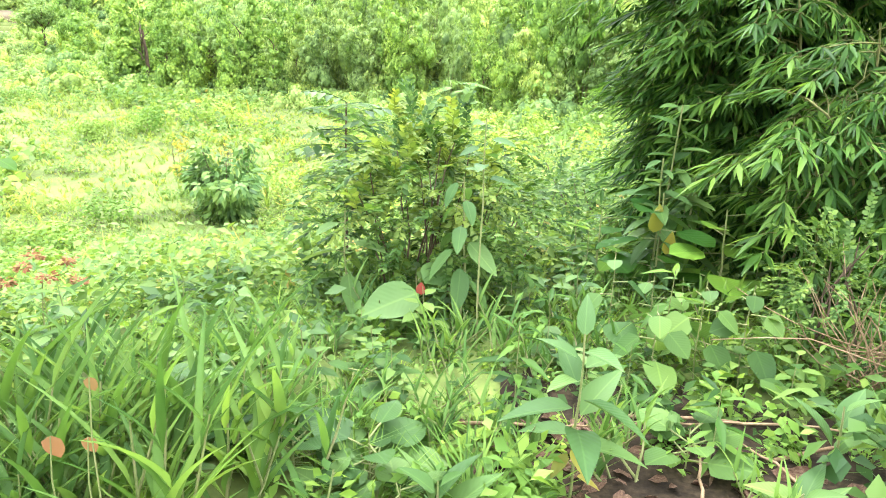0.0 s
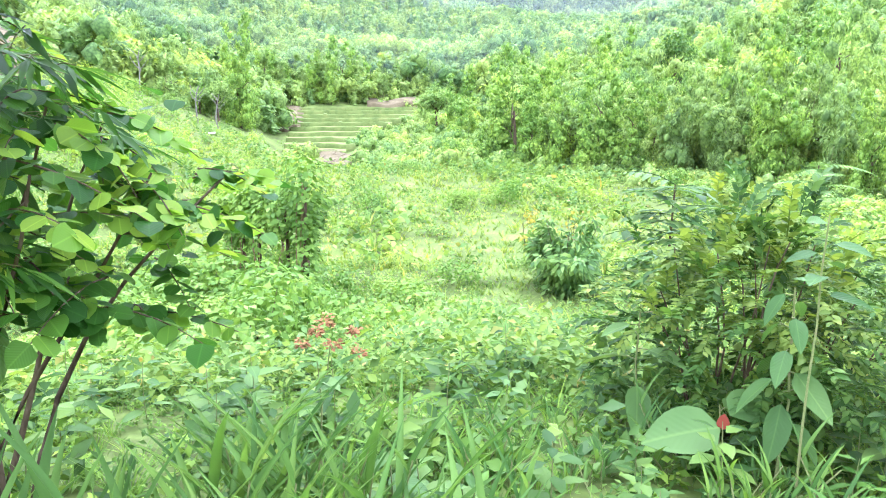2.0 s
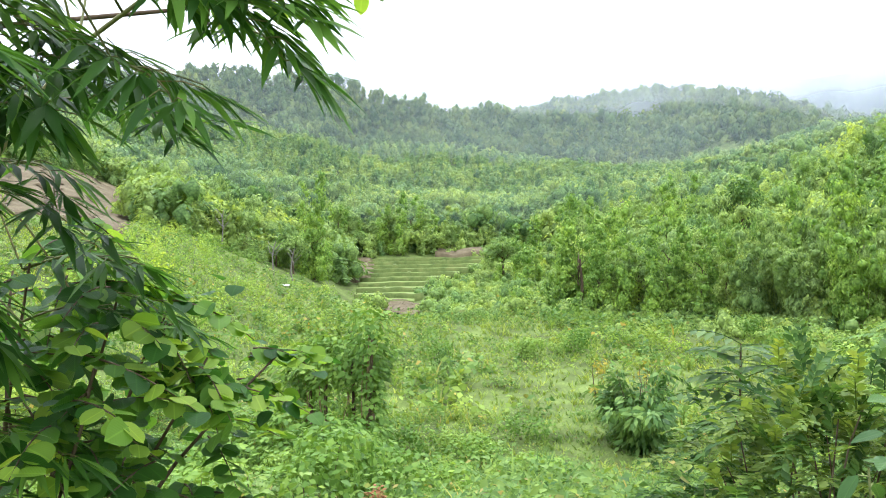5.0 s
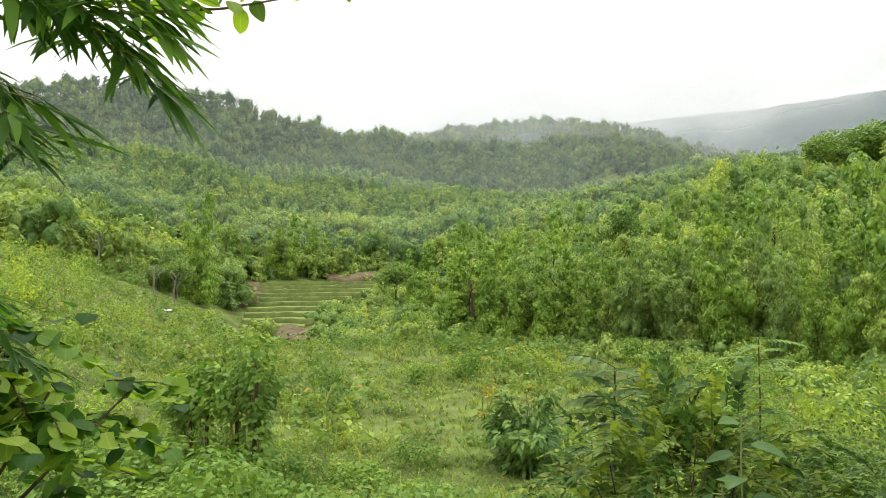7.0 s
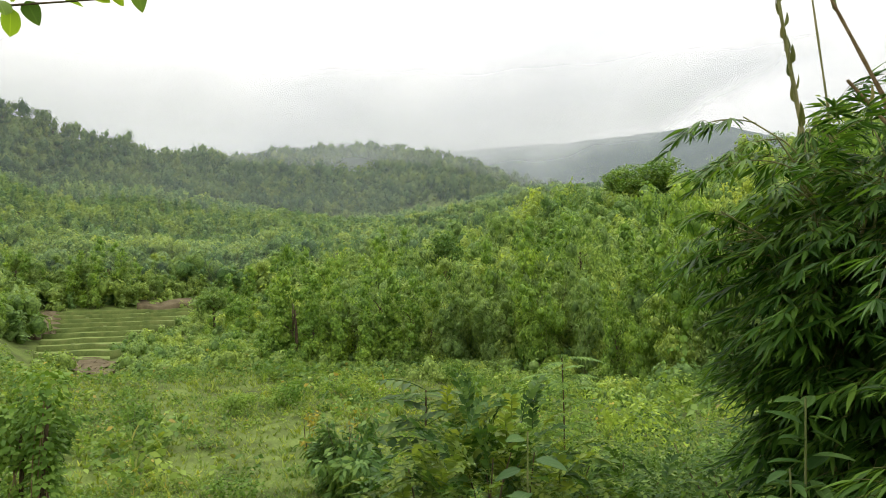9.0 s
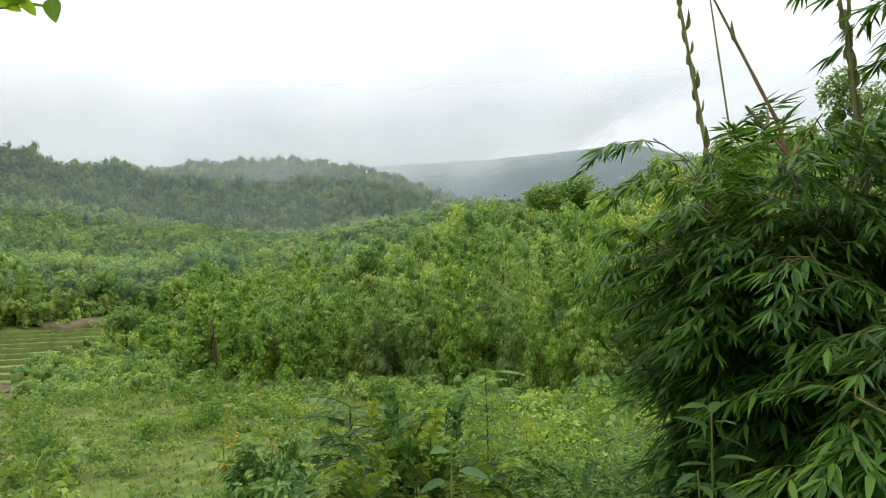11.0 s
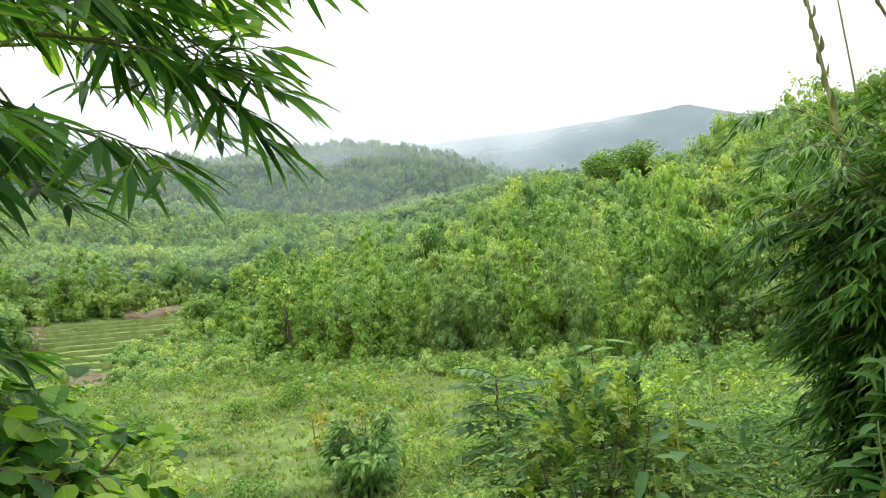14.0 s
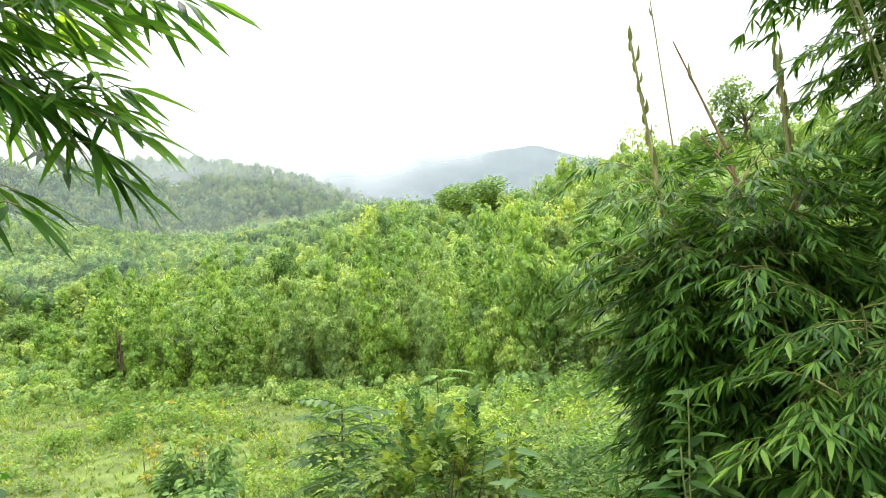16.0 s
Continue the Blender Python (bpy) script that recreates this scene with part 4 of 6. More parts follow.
def herb(seed, n, tall, leaf, template=DIAMOND, slim=0.6):
    """A leafy herb: a few stems with blades turned to the light."""
    g = rng(seed)
    stems = 4
    a, out = g.uniform(0, 6.3, stems), g.uniform(0.1, 0.45, stems) * tall
    k, t = g.integers(0, stems, n), g.uniform(0.15, 1, n) ** 0.7
    p = np.stack([np.cos(a[k]) * out[k] * t, np.sin(a[k]) * out[k] * t, tall * t * (0.7 + 0.3 * np.cos(a[k] * 3))], -1)
    b = g.uniform(0, 6.3, n)
    way = unit(np.stack([np.cos(b), np.sin(b), g.uniform(-0.8, 0.6, n)], -1))
    ls = leaf * g.uniform(0.6, 1.3, n)
    return leaves(template, p + way * 0.02, way, unit(g.normal(0, 0.55, (n, 3)) + (0, 0, 1)), ls, ls * slim)


def tuft(seed, n, tall, width, template=RIBBON):
    g = rng(seed)
    a = g.uniform(0, 6.3, n)
    p = np.stack([np.cos(a), np.sin(a), 0 * a], -1) * g.uniform(0, 0.12, n)[:, None] * tall
    way = unit(np.stack([np.cos(a) * 0.5, np.sin(a) * 0.5, g.uniform(0.7, 1.6, n)], -1))
    return leaves(template, p, way, unit(np.stack([-np.cos(a), -np.sin(a), 0.6 + 0 * a], -1)), tall * g.uniform(0.5, 1.1, n), width * g.uniform(0.7, 1.2, n), 1.0)


def field(name, seed, n, az0, az1, r0, r1, protos, size, mat, label, keep=None, short=0.5, patch=4.0, category="herbs"):
    az, r, x, y, g = area_points(seed, n, az0, az1, r0, r1)
    ok = ~bare(az, r)
    if keep:
        ok &= keep(az, r, x, y)
    x, y, r = x[ok], y[ok], r[ok]
    s = g.uniform(*size, len(x)) * np.clip(0.78 + 0.55 * wobble(x, y, patch, seed), short, 1.4)
    stuff(name, scatter(protos, np.stack([x, y, height(x, y) - 0.03], -1), g.uniform(0, 6.3, len(x)), s, seed, 0.15), mat, label, category)


def lawn(az, r, x, y):
    """Open grassy ground in the middle of the field."""
    return (r > 27) & (r < 50) & (az > 8) & (az < 31) & (wobble(x, y, 7, 2) > -0.05)


HERBS_A = [herb(s, 30, 0.62, 0.078, OVAL) for s in range(5)]
HERBS_B = [herb(s + 10, 25, 0.66, 0.098) for s in range(5)] + [tuft(5, 14, 0.7, 0.03)]
HERBS_C = [herb(s + 20, 13, 0.66, 0.19) for s in range(5)] + [tuft(6, 9, 0.6, 0.05)]
field("field_herbs", 31, 1500, -16, 72, 4.7, 8.6, HERBS_A, (0.55, 1.35), M_HERB, "bright green broad-leaved weeds covering the bank", patch=1.6)
field("field_herbs", 37, 1900, -16, 72, 8.0, 13.5, HERBS_B, (0.7, 1.3), M_HERB, "bright green weeds on the lower bank", patch=2.0)
field("field_herbs", 32, 4700, -14, 72, 13, 27, HERBS_B, (0.7, 1.5), M_HERB, "bright green weeds and creepers in the field", patch=3.0, short=0.35)
field("field_herbs", 33, 9000, -20, 72, 26, 72, HERBS_C, (0.8, 2.0), M_HERB, "green weeds spread over the far field", lambda az, r, x, y: ~lawn(az, r, x, y) & (r < np.interp(az, LAND[:, 0], LAND[:, 1]) + 6), short=0.3, patch=5)
field("field_grass", 34, 13500, 2, 70, 20, 60, [tuft(s + 40, 4, 0.34, 0.06) for s in range(4)], (0.6, 1.5), M_GRASS, "short light-green grass in the open field", category="grass", short=0.8)
field("field_thicket", 35, 760, -42, 72, 20, 74, [crown(s + 60, 170, 1.1, 0.12, 8, 0.35) for s in range(5)], (0.6, 1.6), M_THICKET, "low green scrub along the edges of the field",
      lambda az, r, x, y: (r < np.interp(az, LAND[:, 0], LAND[:, 1]) + 8) & ((az > 38) | (az < 6) | (wobble(x, y, 6, 4) > 0.55) | (r > np.interp(az, LAND[:, 0], LAND[:, 1]) - 9)), category="scrub", patch=9)


def shrub(m, seed, mat, label, group="", n=700, tall=1.6, wide=1.0, leaf=0.12, slim=0.55, name="shrub", stems=4, stem_mat=None):
    ob = thing(name, m, label, "shrub", group)
    g = rng(seed)
    for k in range(stems):
        a = g.uniform(0, 6.3)
        part("stem", rod((0.06 * math.cos(a), 0.06 * math.sin(a), -0.1), (wide * 0.5 * math.cos(a), wide * 0.5 * math.sin(a), tall * g.uniform(0.55, 0.9)), 0.016, 0.005, 0.06, seed + k, 5, 5), stem_mat or M_BARK, ob)
    c = crown(seed, n, tall / wide, leaf / wide, 9, 0.35)
    part("foliage", (c[0] * wide * (1, 1, 0.95), c[1], None), mat, ob)
    return ob


# dark leafy bush, yellow sapling, small dark shrub, feathery plants out in the field
dk = thing("dark_bush", placed(spot(16.9, 23.6), 1.5), "dark blue-green bush with narrow leaves in the field", "bush")
for k in range(6):
    part("stem", rod((0, 0, -0.1), (0.6 * math.cos(k), 0.6 * math.sin(k), 1.6), 0.015, 0.005, 0.1, k, 5, 5), M_BARK, dk)
v = merged([plume(201, 1300, 1.6, 0.12, 9, 0.5), plume(202, 2300, 1.05, 0.12, 16, 0.95)])
part("foliage", (v[0] * (1.6, 1.6, 1.45), v[1], None), M_DARK, dk, "narrow drooping dark leaves")
shrub(placed(spot(20.6, 30.5), 1.0), 210, M_YELLOW, "thin sapling with brown stems and yellow leaves", n=110, tall=1.7, wide=0.6, leaf=0.16, name="yellow_sapling", stems=5)
shrub(placed(spot(17.0, 31.0), 1.0), 211, M_YELLOW, "thin sapling with brown stems and yellow leaves", n=60, tall=1.5, wide=0.5, leaf=0.14, name="yellow_sapling", stems=4)
shrub(placed(spot(32.9, 35.7), 1.0), 212, M_DARK, "small dark conical shrub in the grass", n=420, tall=1.5, wide=0.7, leaf=0.13)
SCRUB = "shrubs scattered over the field"
bases = [shrub(placed(spot(26, 40), 1.0), 213, M_THICKET, "green leafy shrub in the field", SCRUB, tall=1.0, wide=0.9), shrub(placed(spot(44, 24), 1.0), 214, M_VINE, "green shrub overgrown with creepers", SCRUB, tall=1.3, wide=1.2, leaf=0.15),
         shrub(placed(spot(12, 33), 1.0), 215, M_HERB, "light yellow-green shrub in the field", SCRUB, n=450, tall=1.0, wide=0.9)]
g = rng(88)
for k in range(90):
    az = g.uniform(-6, 68)
    r = g.uniform(13, 30) if az > 36 else g.uniform(24, 56)
    if (az > 27 and r > 60) or (10 < az < 32 and 26 < r < 46 and k % 3):
        continue
    sz = g.uniform(0.5, 1.15)
    copy_thing(bases[int(g.choice(3, p=[0.4, 0.35, 0.25]))], placed(spot(az, r, -0.05), (sz, sz, sz * g.uniform(0.7, 1.2)), g.uniform(0, 360)))

for k in range(46):
    az, r = (g.uniform(-15, 2), g.uniform(13, 19)) if k < 18 else (g.uniform(24, 60), g.uniform(12, 24))
    sz = g.uniform(0.45, 0.95)
    copy_thing(bases[1 if k % 3 else 0], placed(spot(az, r, -0.05), (sz * 1.2, sz * 1.2, sz * g.uniform(0.7, 1.1)), g.uniform(0, 360)))

for az, r, sz in ((38.5, 20.2, 0.95), (41.5, 19.6, 1.1), (44.5, 19.8, 1.2), (47.0, 20.5, 1.2), (36.4, 21.4, 0.8), (43.0, 18.6, 0.9)):
    copy_thing(bases[1], placed(spot(az, r, -0.05), (sz * 1.2, sz * 1.2, sz), az * 40))
below = shrub(placed(spot(-4.5, 12), 1.2, 30), 216, M_BUSH, "dark green leafy bush below the bank", "dark bushes below the bank", n=3600, tall=1.3, wide=1.3, leaf=0.055, name="bush")
for k in range(11):
    az, r, sz = -13 + 1.25 * k + g.uniform(-0.5, 0.5), 10.5 + 6 * ((k * 0.618) % 1), g.uniform(0.7, 1.15)
    copy_thing(below, placed(spot(az, r, -0.05), (sz, sz, sz * g.uniform(0.6, 0.85)), g.uniform(0, 360)))

# the broken trunks wrapped in creepers
wrapped = thing("creeper_covered_trunks", placed(spot(40.8, 21.5), 1.0), "cluster of brown broken trunks wrapped in green creepers", "tree")
g = rng(91)
P, D = [], []
for k, (dx, dy, h, w) in enumerate(((1.55, -0.3, 4.6, 0.42), (0.3, 0.2, 3.6, 0.4), (-0.6, 0.1, 3.6, 0.45), (-1.5, 0.3, 3.3, 0.45), (0.9, 0.6, 3.3, 0.45), (-2.2, 0.9, 2.7, 0.6))):
    part("trunk", rod((dx * 0.9, dy, -0.2), (dx, dy + 0.1, h * 0.85), 0.08, 0.04, 0.12, k), M_BARK, wrapped)
    for j in range(3):
        part("dead_stem", rod((dx * 0.9 + g.normal(0, 0.2), dy - 0.2, -0.1), (dx + g.normal(0, 0.25), dy - 0.25, h * g.uniform(0.6, 0.95)), 0.02, 0.012, 0.12, k * 9 + j, 5, 5), M_STRAW, wrapped, "dry brown hanging stem")
    n = 1000 if k == 0 else 850
    t, a = g.uniform(0, 1, n) ** 0.75, g.uniform(0, 6.3, n)
    if k:
        t = np.where(g.random(n) < 0.68, 0.6 + 0.42 * t, t)
    rad = w * (1.0 + 0.35 * np.sin(t * 9 + k)) * g.uniform(0.7, 1.15, n) * (1 if k == 0 else np.where(t > 0.72, 1.5, 0.8))
    P.append(np.stack([dx + np.cos(a) * rad, dy + np.sin(a) * rad, t * h * 1.02], -1))
    D.append(np.stack([np.cos(a), np.sin(a), -0.4 + 0 * a], -1))
P, D = np.concatenate(P), np.concatenate(D)
part("creeper", leaves(DIAMOND, P, unit(D + g.normal(0, 0.5, P.shape) - (0, 0, 0.4)), unit(D * (1, 1, 0) + (0, 0, 0.8)), g.uniform(0.12, 0.24, len(P)), g.uniform(0.09, 0.19, len(P))), M_VINE, wrapped, "broad creeper leaves")


def pinnate(parent, base, way, length, pairs, leaf, width, mat, label="feathery leaf"):
    """A feather-shaped leaf: an arching rib with pairs of leaflets."""
    way = unit(np.asarray(way, float))
    t = np.linspace(0, 1, pairs)[:, None]
    rib = np.asarray(base) + way * length * t + np.array((0, 0, -0.35)) * length * t**2
    side = unit(np.cross(way, (0, 0, 1.0)))
    P = np.concatenate([rib[1:], rib[1:]])
    W = np.concatenate([way * 0.45 + side + 0 * rib[1:], way * 0.45 - side + 0 * rib[1:]]) - np.array((0, 0, 0.25))
    size = np.tile(leaf * np.sin(np.pi * (0.15 + 0.75 * t[1:, 0])), 2)
    return part("frond", merged([tube(rib, 0.004, 4), leaves(OVAL, P, W, (0, 0, 1), size, size * width)]), mat, parent, label)


def feather_plant(m, seed, mat, label, tall, n, length, leaf, pairs=12):
    ob = thing("feather_leaved_sapling", m, label, "sapling")
    g = rng(seed)
    part("stem", rod((0, 0, -0.1), (0, 0, tall), 0.02, 0.008, 0.05, seed, 5, 5), M_BARK, ob)
    for k in range(n):
        a, h = k * 2.4, tall * (0.55 + 0.45 * (k + 1) / n)
        pinnate(ob, (0, 0, h), (math.cos(a), math.sin(a), g.uniform(0.15, 0.7)), length * g.uniform(0.8, 1.2), pairs, leaf, 0.36, mat)
    return ob


feather_plant(placed(spot(46.9, 13.6), 1.0), 221, M_HERB, "bright feathery-leaved sapling on the bank", 1.0, 11, 0.9, 0.2)
feather_plant(placed(spot(41.5, 13.0), 1.0), 222, M_HERB, "bright feathery-leaved sapling on the bank", 0.7, 8, 0.6, 0.15)
feather_plant(placed(spot(-0.7, 11.5), 1.0), 223, M_VINE, "tall sapling with an umbrella of feathery leaves behind the bush", 2.9, 22, 0.62, 0.17, 13)
feather_plant(placed(spot(7.6, 6.7), 1.0), 224, M_BUSH, "dark sapling with drooping feathery leaves beside the bush", 1.9, 26, 0.52, 0.26, 7)


# ---- near plants ----
def normal_mesh(name, template, mat):
    T = template[0]
    return mesh_of(name, np.stack([T[:, 0] * 0.5, T[:, 1], T[:, 2] * 0.6 + T[:, 3] * 0.4], -1), template[1], mat, template[2])


TEARDROP = leaf_shape("ovate", 7, 0.16, 0.22, 0.01)
LONG = leaf_shape("lance", 7, 0.2, 0.3)
HEARTY = leaf_shape("heart", 7, 0.14, 0.16, 0.012)
ROUND = leaf_shape("round", 6, 0.14, 0.12, 0.012)
LANCE = leaf_shape("lance", 3, 0.14, 0.22)
SMALL = leaf_shape("ovate", 3, 0.14, 0.2)


def big_leaf(parent, me, pos, way, up, length, width, label="", name="leaf"):
    y = Vector(way).normalized()
    x = y.cross(Vector(up)).normalized()
    z = x.cross(y)
    ob = new(name, me)
    ob.parent = parent
    ob.matrix_basis = Matrix.Translation(pos) @ Matrix((x, y, z)).transposed().to_4x4() @ Matrix.Diagonal((width, length, length, 1))
    return tagged(ob, label)


ME_BROAD, ME_LONG = normal_mesh("leaf", TEARDROP, M_BROAD), normal_mesh("leaf", LONG, M_BROAD)
ME_HEART, ME_ROUND = normal_mesh("leaf", HEARTY, M_HEART), normal_mesh("leaf", ROUND, M_HEART)
ME_LANCE, ME_SMALL = normal_mesh("leaf", LANCE, M_BAMBOO), normal_mesh("leaf", SMALL, M_BUSH)
ME_YELLOW, ME_RED, ME_PINK = normal_mesh("leaf", TEARDROP, M_YELLOW), normal_mesh("leaf", TEARDROP, M_RED), normal_mesh("leaf", HEARTY, M_PINK)
ME_DRY = [normal_mesh("leaf", leaf_shape("ovate", 5, f, d, w), M_DRY) for f, d, w in ((0.5, 0.3, 0.05), (-0.3, -0.25, 0.04), (0.2, 0.15, 0.07))]


def leafy(name, m, seed, label, category, tall, n, me, length, width, start=0.1, out=0.05, rise=(0.0, 0.6), droop_low=0.5, group="", stem=0.007, lean=(0.0, 0.0), leaf_label="", spiral=2.4):
    """An upright plant: one stem with blades all round it, the lower ones hanging."""
    ob = thing(name, m, label, category, group)
    g = rng(seed)
    top = (lean[0] * tall, lean[1] * tall, tall)
    part("stem", rod((0, 0, -0.05), top, stem, stem * 0.5, tall * 0.03, seed, 7, 6), M_STALK, ob)
    for k in range(n):
        t = start + (1 - start) * (k + 0.5) / n
        a = k * spiral + g.uniform(-0.35, 0.35)
        base = (top[0] * t + out * math.cos(a), top[1] * t + out * math.sin(a), tall * t)
        up = g.uniform(*rise) - droop_low * (1 - t)
        s = g.uniform(0.75, 1.15) * (0.75 + 0.5 * math.sin(math.pi * min(1, t + 0.1)))
        big_leaf(ob, me, base, (math.cos(a), math.sin(a), up), (g.normal(0, 0.2), g.normal(0, 0.2), 1), length * s, width * s, leaf_label)
        if out > 0.03:
            part("leaf_stalk", tube([(top[0] * t, top[1] * t, tall * t - 0.01), base], 0.003, 4), M_STALK, ob)
    return ob


# bright lime copy of heart_leaf: light from behind is put into the colour
M_BACKLIT_LIME = leaf_material("backlit_round_leaf", (0.13, 0.26, 0.035), (0.19, 0.34, 0.045), (0.27, 0.42, 0.06), 0.42, 0.5, 1.2, veins=True)
ME_LIMELEAF = normal_mesh("leaf", ROUND, M_BACKLIT_LIME)
ME_SHADED_HEART = normal_mesh("leaf", HEARTY, M_SHADED_HEART)

# seedling with long broad leaves beside the litter
plant = leafy("broad_leaved_seedling", pose(0.5, 2.16, 0.0), 301, "upright seedling with long glossy green leaves over dead leaves", "plant", 0.66, 12, ME_LONG, 0.24, 0.085, 0.32, 0.02, (0.3, 1.1), 0.9)
for k in range(6):
    big_leaf(plant, ME_YELLOW, (0.02 * math.cos(k), 0.02 * math.sin(k), 0.1 + 0.03 * k), (math.cos(k * 1.3), math.sin(k * 1.3), -0.5), (0, 0, 1), 0.11, 0.05, "yellowing lower leaf")
for k, (x, y, sd, h) in enumerate(((0.02, 1.95, 302, 0.22), (0.62, 1.75, 303, 0.1), (1.25, 2.0, 304, 0.16), (1.55, 2.35, 305, 0.3), (0.95, 1.85, 306, 0.1))):
    leafy("broad_leaved_seedling", pose(x, y, 0), sd, "small seedling with broad pale green leaves", "plant", h, 6, ME_LONG, 0.2, 0.08, 0.2, 0.01, (0.5, 1.6), 0.2, "seedlings on the bank")

# plants with very large round leaves before the bamboo
for x, y, sd, h, n in ((1.42, 4.35, 311, 0.78, 9), (1.75, 4.15, 312, 0.72, 9), (1.1, 4.6, 313, 0.62, 6)):
    pl = leafy("large_leaved_plant", pose(x, y, float(height(x, y))), sd, "plant with very large rounded light-green leaves", "plant", h, n, ME_ROUND, 0.25, 0.2, 0.25, 0.12, (-0.1, 0.5), 0.2, "large-leaved plants under the bamboo", 0.009)
big_leaf(pl, ME_YELLOW, (0.28, -0.25, 0.55), (0.1, -0.2, 1), (0, -1, 0.2), 0.2, 0.1, "yellow leaf")
big_leaf(pl, ME_YELLOW, (0.36, -0.3, 0.42), (0.2, -0.1, 1), (0, -1, 0.2), 0.16, 0.08, "yellow leaf")
for k, (x, y) in enumerate(((1.0, 2.95), (1.25, 3.05), (0.85, 3.2), (1.1, 3.35), (1.45, 3.0))):
    leafy("heart_leaved_plant", pose(x, y, 0), 320 + k, "climbing plant with hanging heart-shaped leaves", "plant", 0.45 + 0.09 * (k % 3), 8, ME_SHADED_HEART, 0.135, 0.12, 0.2, 0.07, (-0.9, -0.2), 0.3, "heart-leaved plants on the bank", 0.004)

# the plant with the red leaf, and the tall one with hanging leaves, before the bush
red = leafy("big_leaved_plant", pose(-0.12, 3.75, -0.1), 330, "low plant with huge pale leaves and one red leaf", "plant", 0.36, 4, ME_BROAD, 0.2, 0.12, 0.4, 0.05, (-0.1, 0.3), 0.2)
big_leaf(red, ME_BROAD, (0.02, -0.1, 0.3), (-0.85, -0.5, -0.12), (0.1, -0.55, 1), 0.36, 0.25, "huge pale green leaf")
big_leaf(red, ME_BROAD, (0.05, -0.05, 0.34), (0.3, 0.3, 0.12), (-0.1, -0.7, 1), 0.28, 0.2, "huge pale green leaf")
big_leaf(red, ME_RED, (0.03, -0.1, 0.29), (0.02, -0.05, 1), (0, -1, 0), 0.075, 0.055, "red leaf")
leafy("drooping_leaved_plant", pose(0.13, 3.72, -0.15), 331, "tall stalk with large hanging grey-green leaves", "plant", 1.0, 13, ME_BROAD, 0.2, 0.085, 0.38, 0.05, (-1.2, -0.4), 0.5, stem=0.009)
leafy("drooping_leaved_plant", pose(-0.55, 4.0, -0.2), 332, "tall stalk with large hanging grey-green leaves", "plant", 0.8, 9, ME_BROAD, 0.24, 0.11, 0.3, 0.06, (-0.6, 0.1), 0.5, stem=0.008)
leafy("drooping_leaved_plant", pose(0.22, 3.45, -0.1), 336, "tall stalk with large hanging grey-green leaves", "plant", 1.3, 8, ME_BROAD, 0.17, 0.08, 0.75, 0.03, (-0.3, 0.3), 0.3, stem=0.007)
for x, y, sd, h in ((1.55, 4.6, 333, 1.35), (1.42, 4.45, 334, 1.0), (1.7, 4.6, 335, 0.9)):
    leafy("whorled_plant", pose(x, y, float(height(x, y))), sd, "leafy stalk with whorls of pointed light-green leaves", "plant", h, 26, ME_BROAD, 0.25, 0.09, 0.25, 0.02, (-0.3, 0.5), 0.8, "leafy stalks before the bamboo", 0.01)


# the bush in the middle
def leafy_twig(seed, n, length, leaf, slim=0.5, template=SMALL, fall=0.25):
    g = rng(seed)
    t = np.linspace(0.15, 1, n)
    P = np.stack([0 * t, t * length, 0.12 * length * np.sin(t * 2.5) - fall * length * t**2], -1)
    side = np.where(np.arange(n) % 2, 1.0, -1.0)
    W = np.stack([side * g.uniform(0.5, 1.1, n), g.uniform(0.3, 1, n), g.uniform(-0.5, 0.3, n)], -1)
    ls = leaf * g.uniform(0.7, 1.25, n)
    return merged([tube(np.stack([0 * t, t * length * 1.0, P[:, 2]], -1), np.linspace(0.004, 0.0015, n), 4),
                   leaves(template, P, W, unit(g.normal(0, 0.3, (n, 3)) + (0, 0, 1)), ls, ls * slim)])


def aim(way, up=(0, 0, 1)):
    y = Vector(way).normalized()
    x = y.cross(Vector(up) + Vector((0.01, 0.02, 0)))
    x.normalize()
    return Matrix((x, y, x.cross(y))).transposed().to_4x4()


def twiggy(name, base, centre, radii, seed, twigs, meshes, label, stems, top_meshes=None, stem_mat=None, category="bush"):
    """A bush: many thin stems from one root and leafy twigs over an uneven dome."""
    ob = thing(name, pose(*base), label, category)
    g = rng(seed)
    c = Vector(centre) - Vector(base)
    for k in range(stems):
        d = unit(g.normal(0, 1, 3) + (0, 0, 0.9))
        tip = np.array(c) + d * radii * g.uniform(0.4, 0.85)
        a = g.uniform(0, 6.3)
        part("stem", rod((0.14 * math.cos(a), 0.14 * math.sin(a), -0.1), tip, 0.009, 0.003, 0.08, seed + k, 7, 5), stem_mat or M_BARK, ob)
    for k in range(twigs):
        d = unit(g.normal(0, 1, 3) + (0, 0, 0.45))
        lump = 0.8 + 0.22 * math.sin(d[0] * 7 + seed) * math.sin(d[2] * 6 + 1) + 0.12 * math.sin(d[1] * 9)
        p = np.array(c) + d * radii * lump * g.uniform(0.4, 1.0)
        if p[2] < 0.02:
            continue
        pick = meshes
        # about two in three upward-pointing twigs get the lighter, yellower leaves
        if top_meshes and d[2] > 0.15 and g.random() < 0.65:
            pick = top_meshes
        ob_t = new("leafy_twig", pick[int(g.integers(0, len(pick)))])
        ob_t.parent = ob
        ob_t.matrix_basis = Matrix.Translation(p) @ aim(d * (1, 1, 0.6) + g.normal(0, 0.45, 3)) @ Matrix.Scale(g.uniform(0.75, 1.1), 4)
    return ob


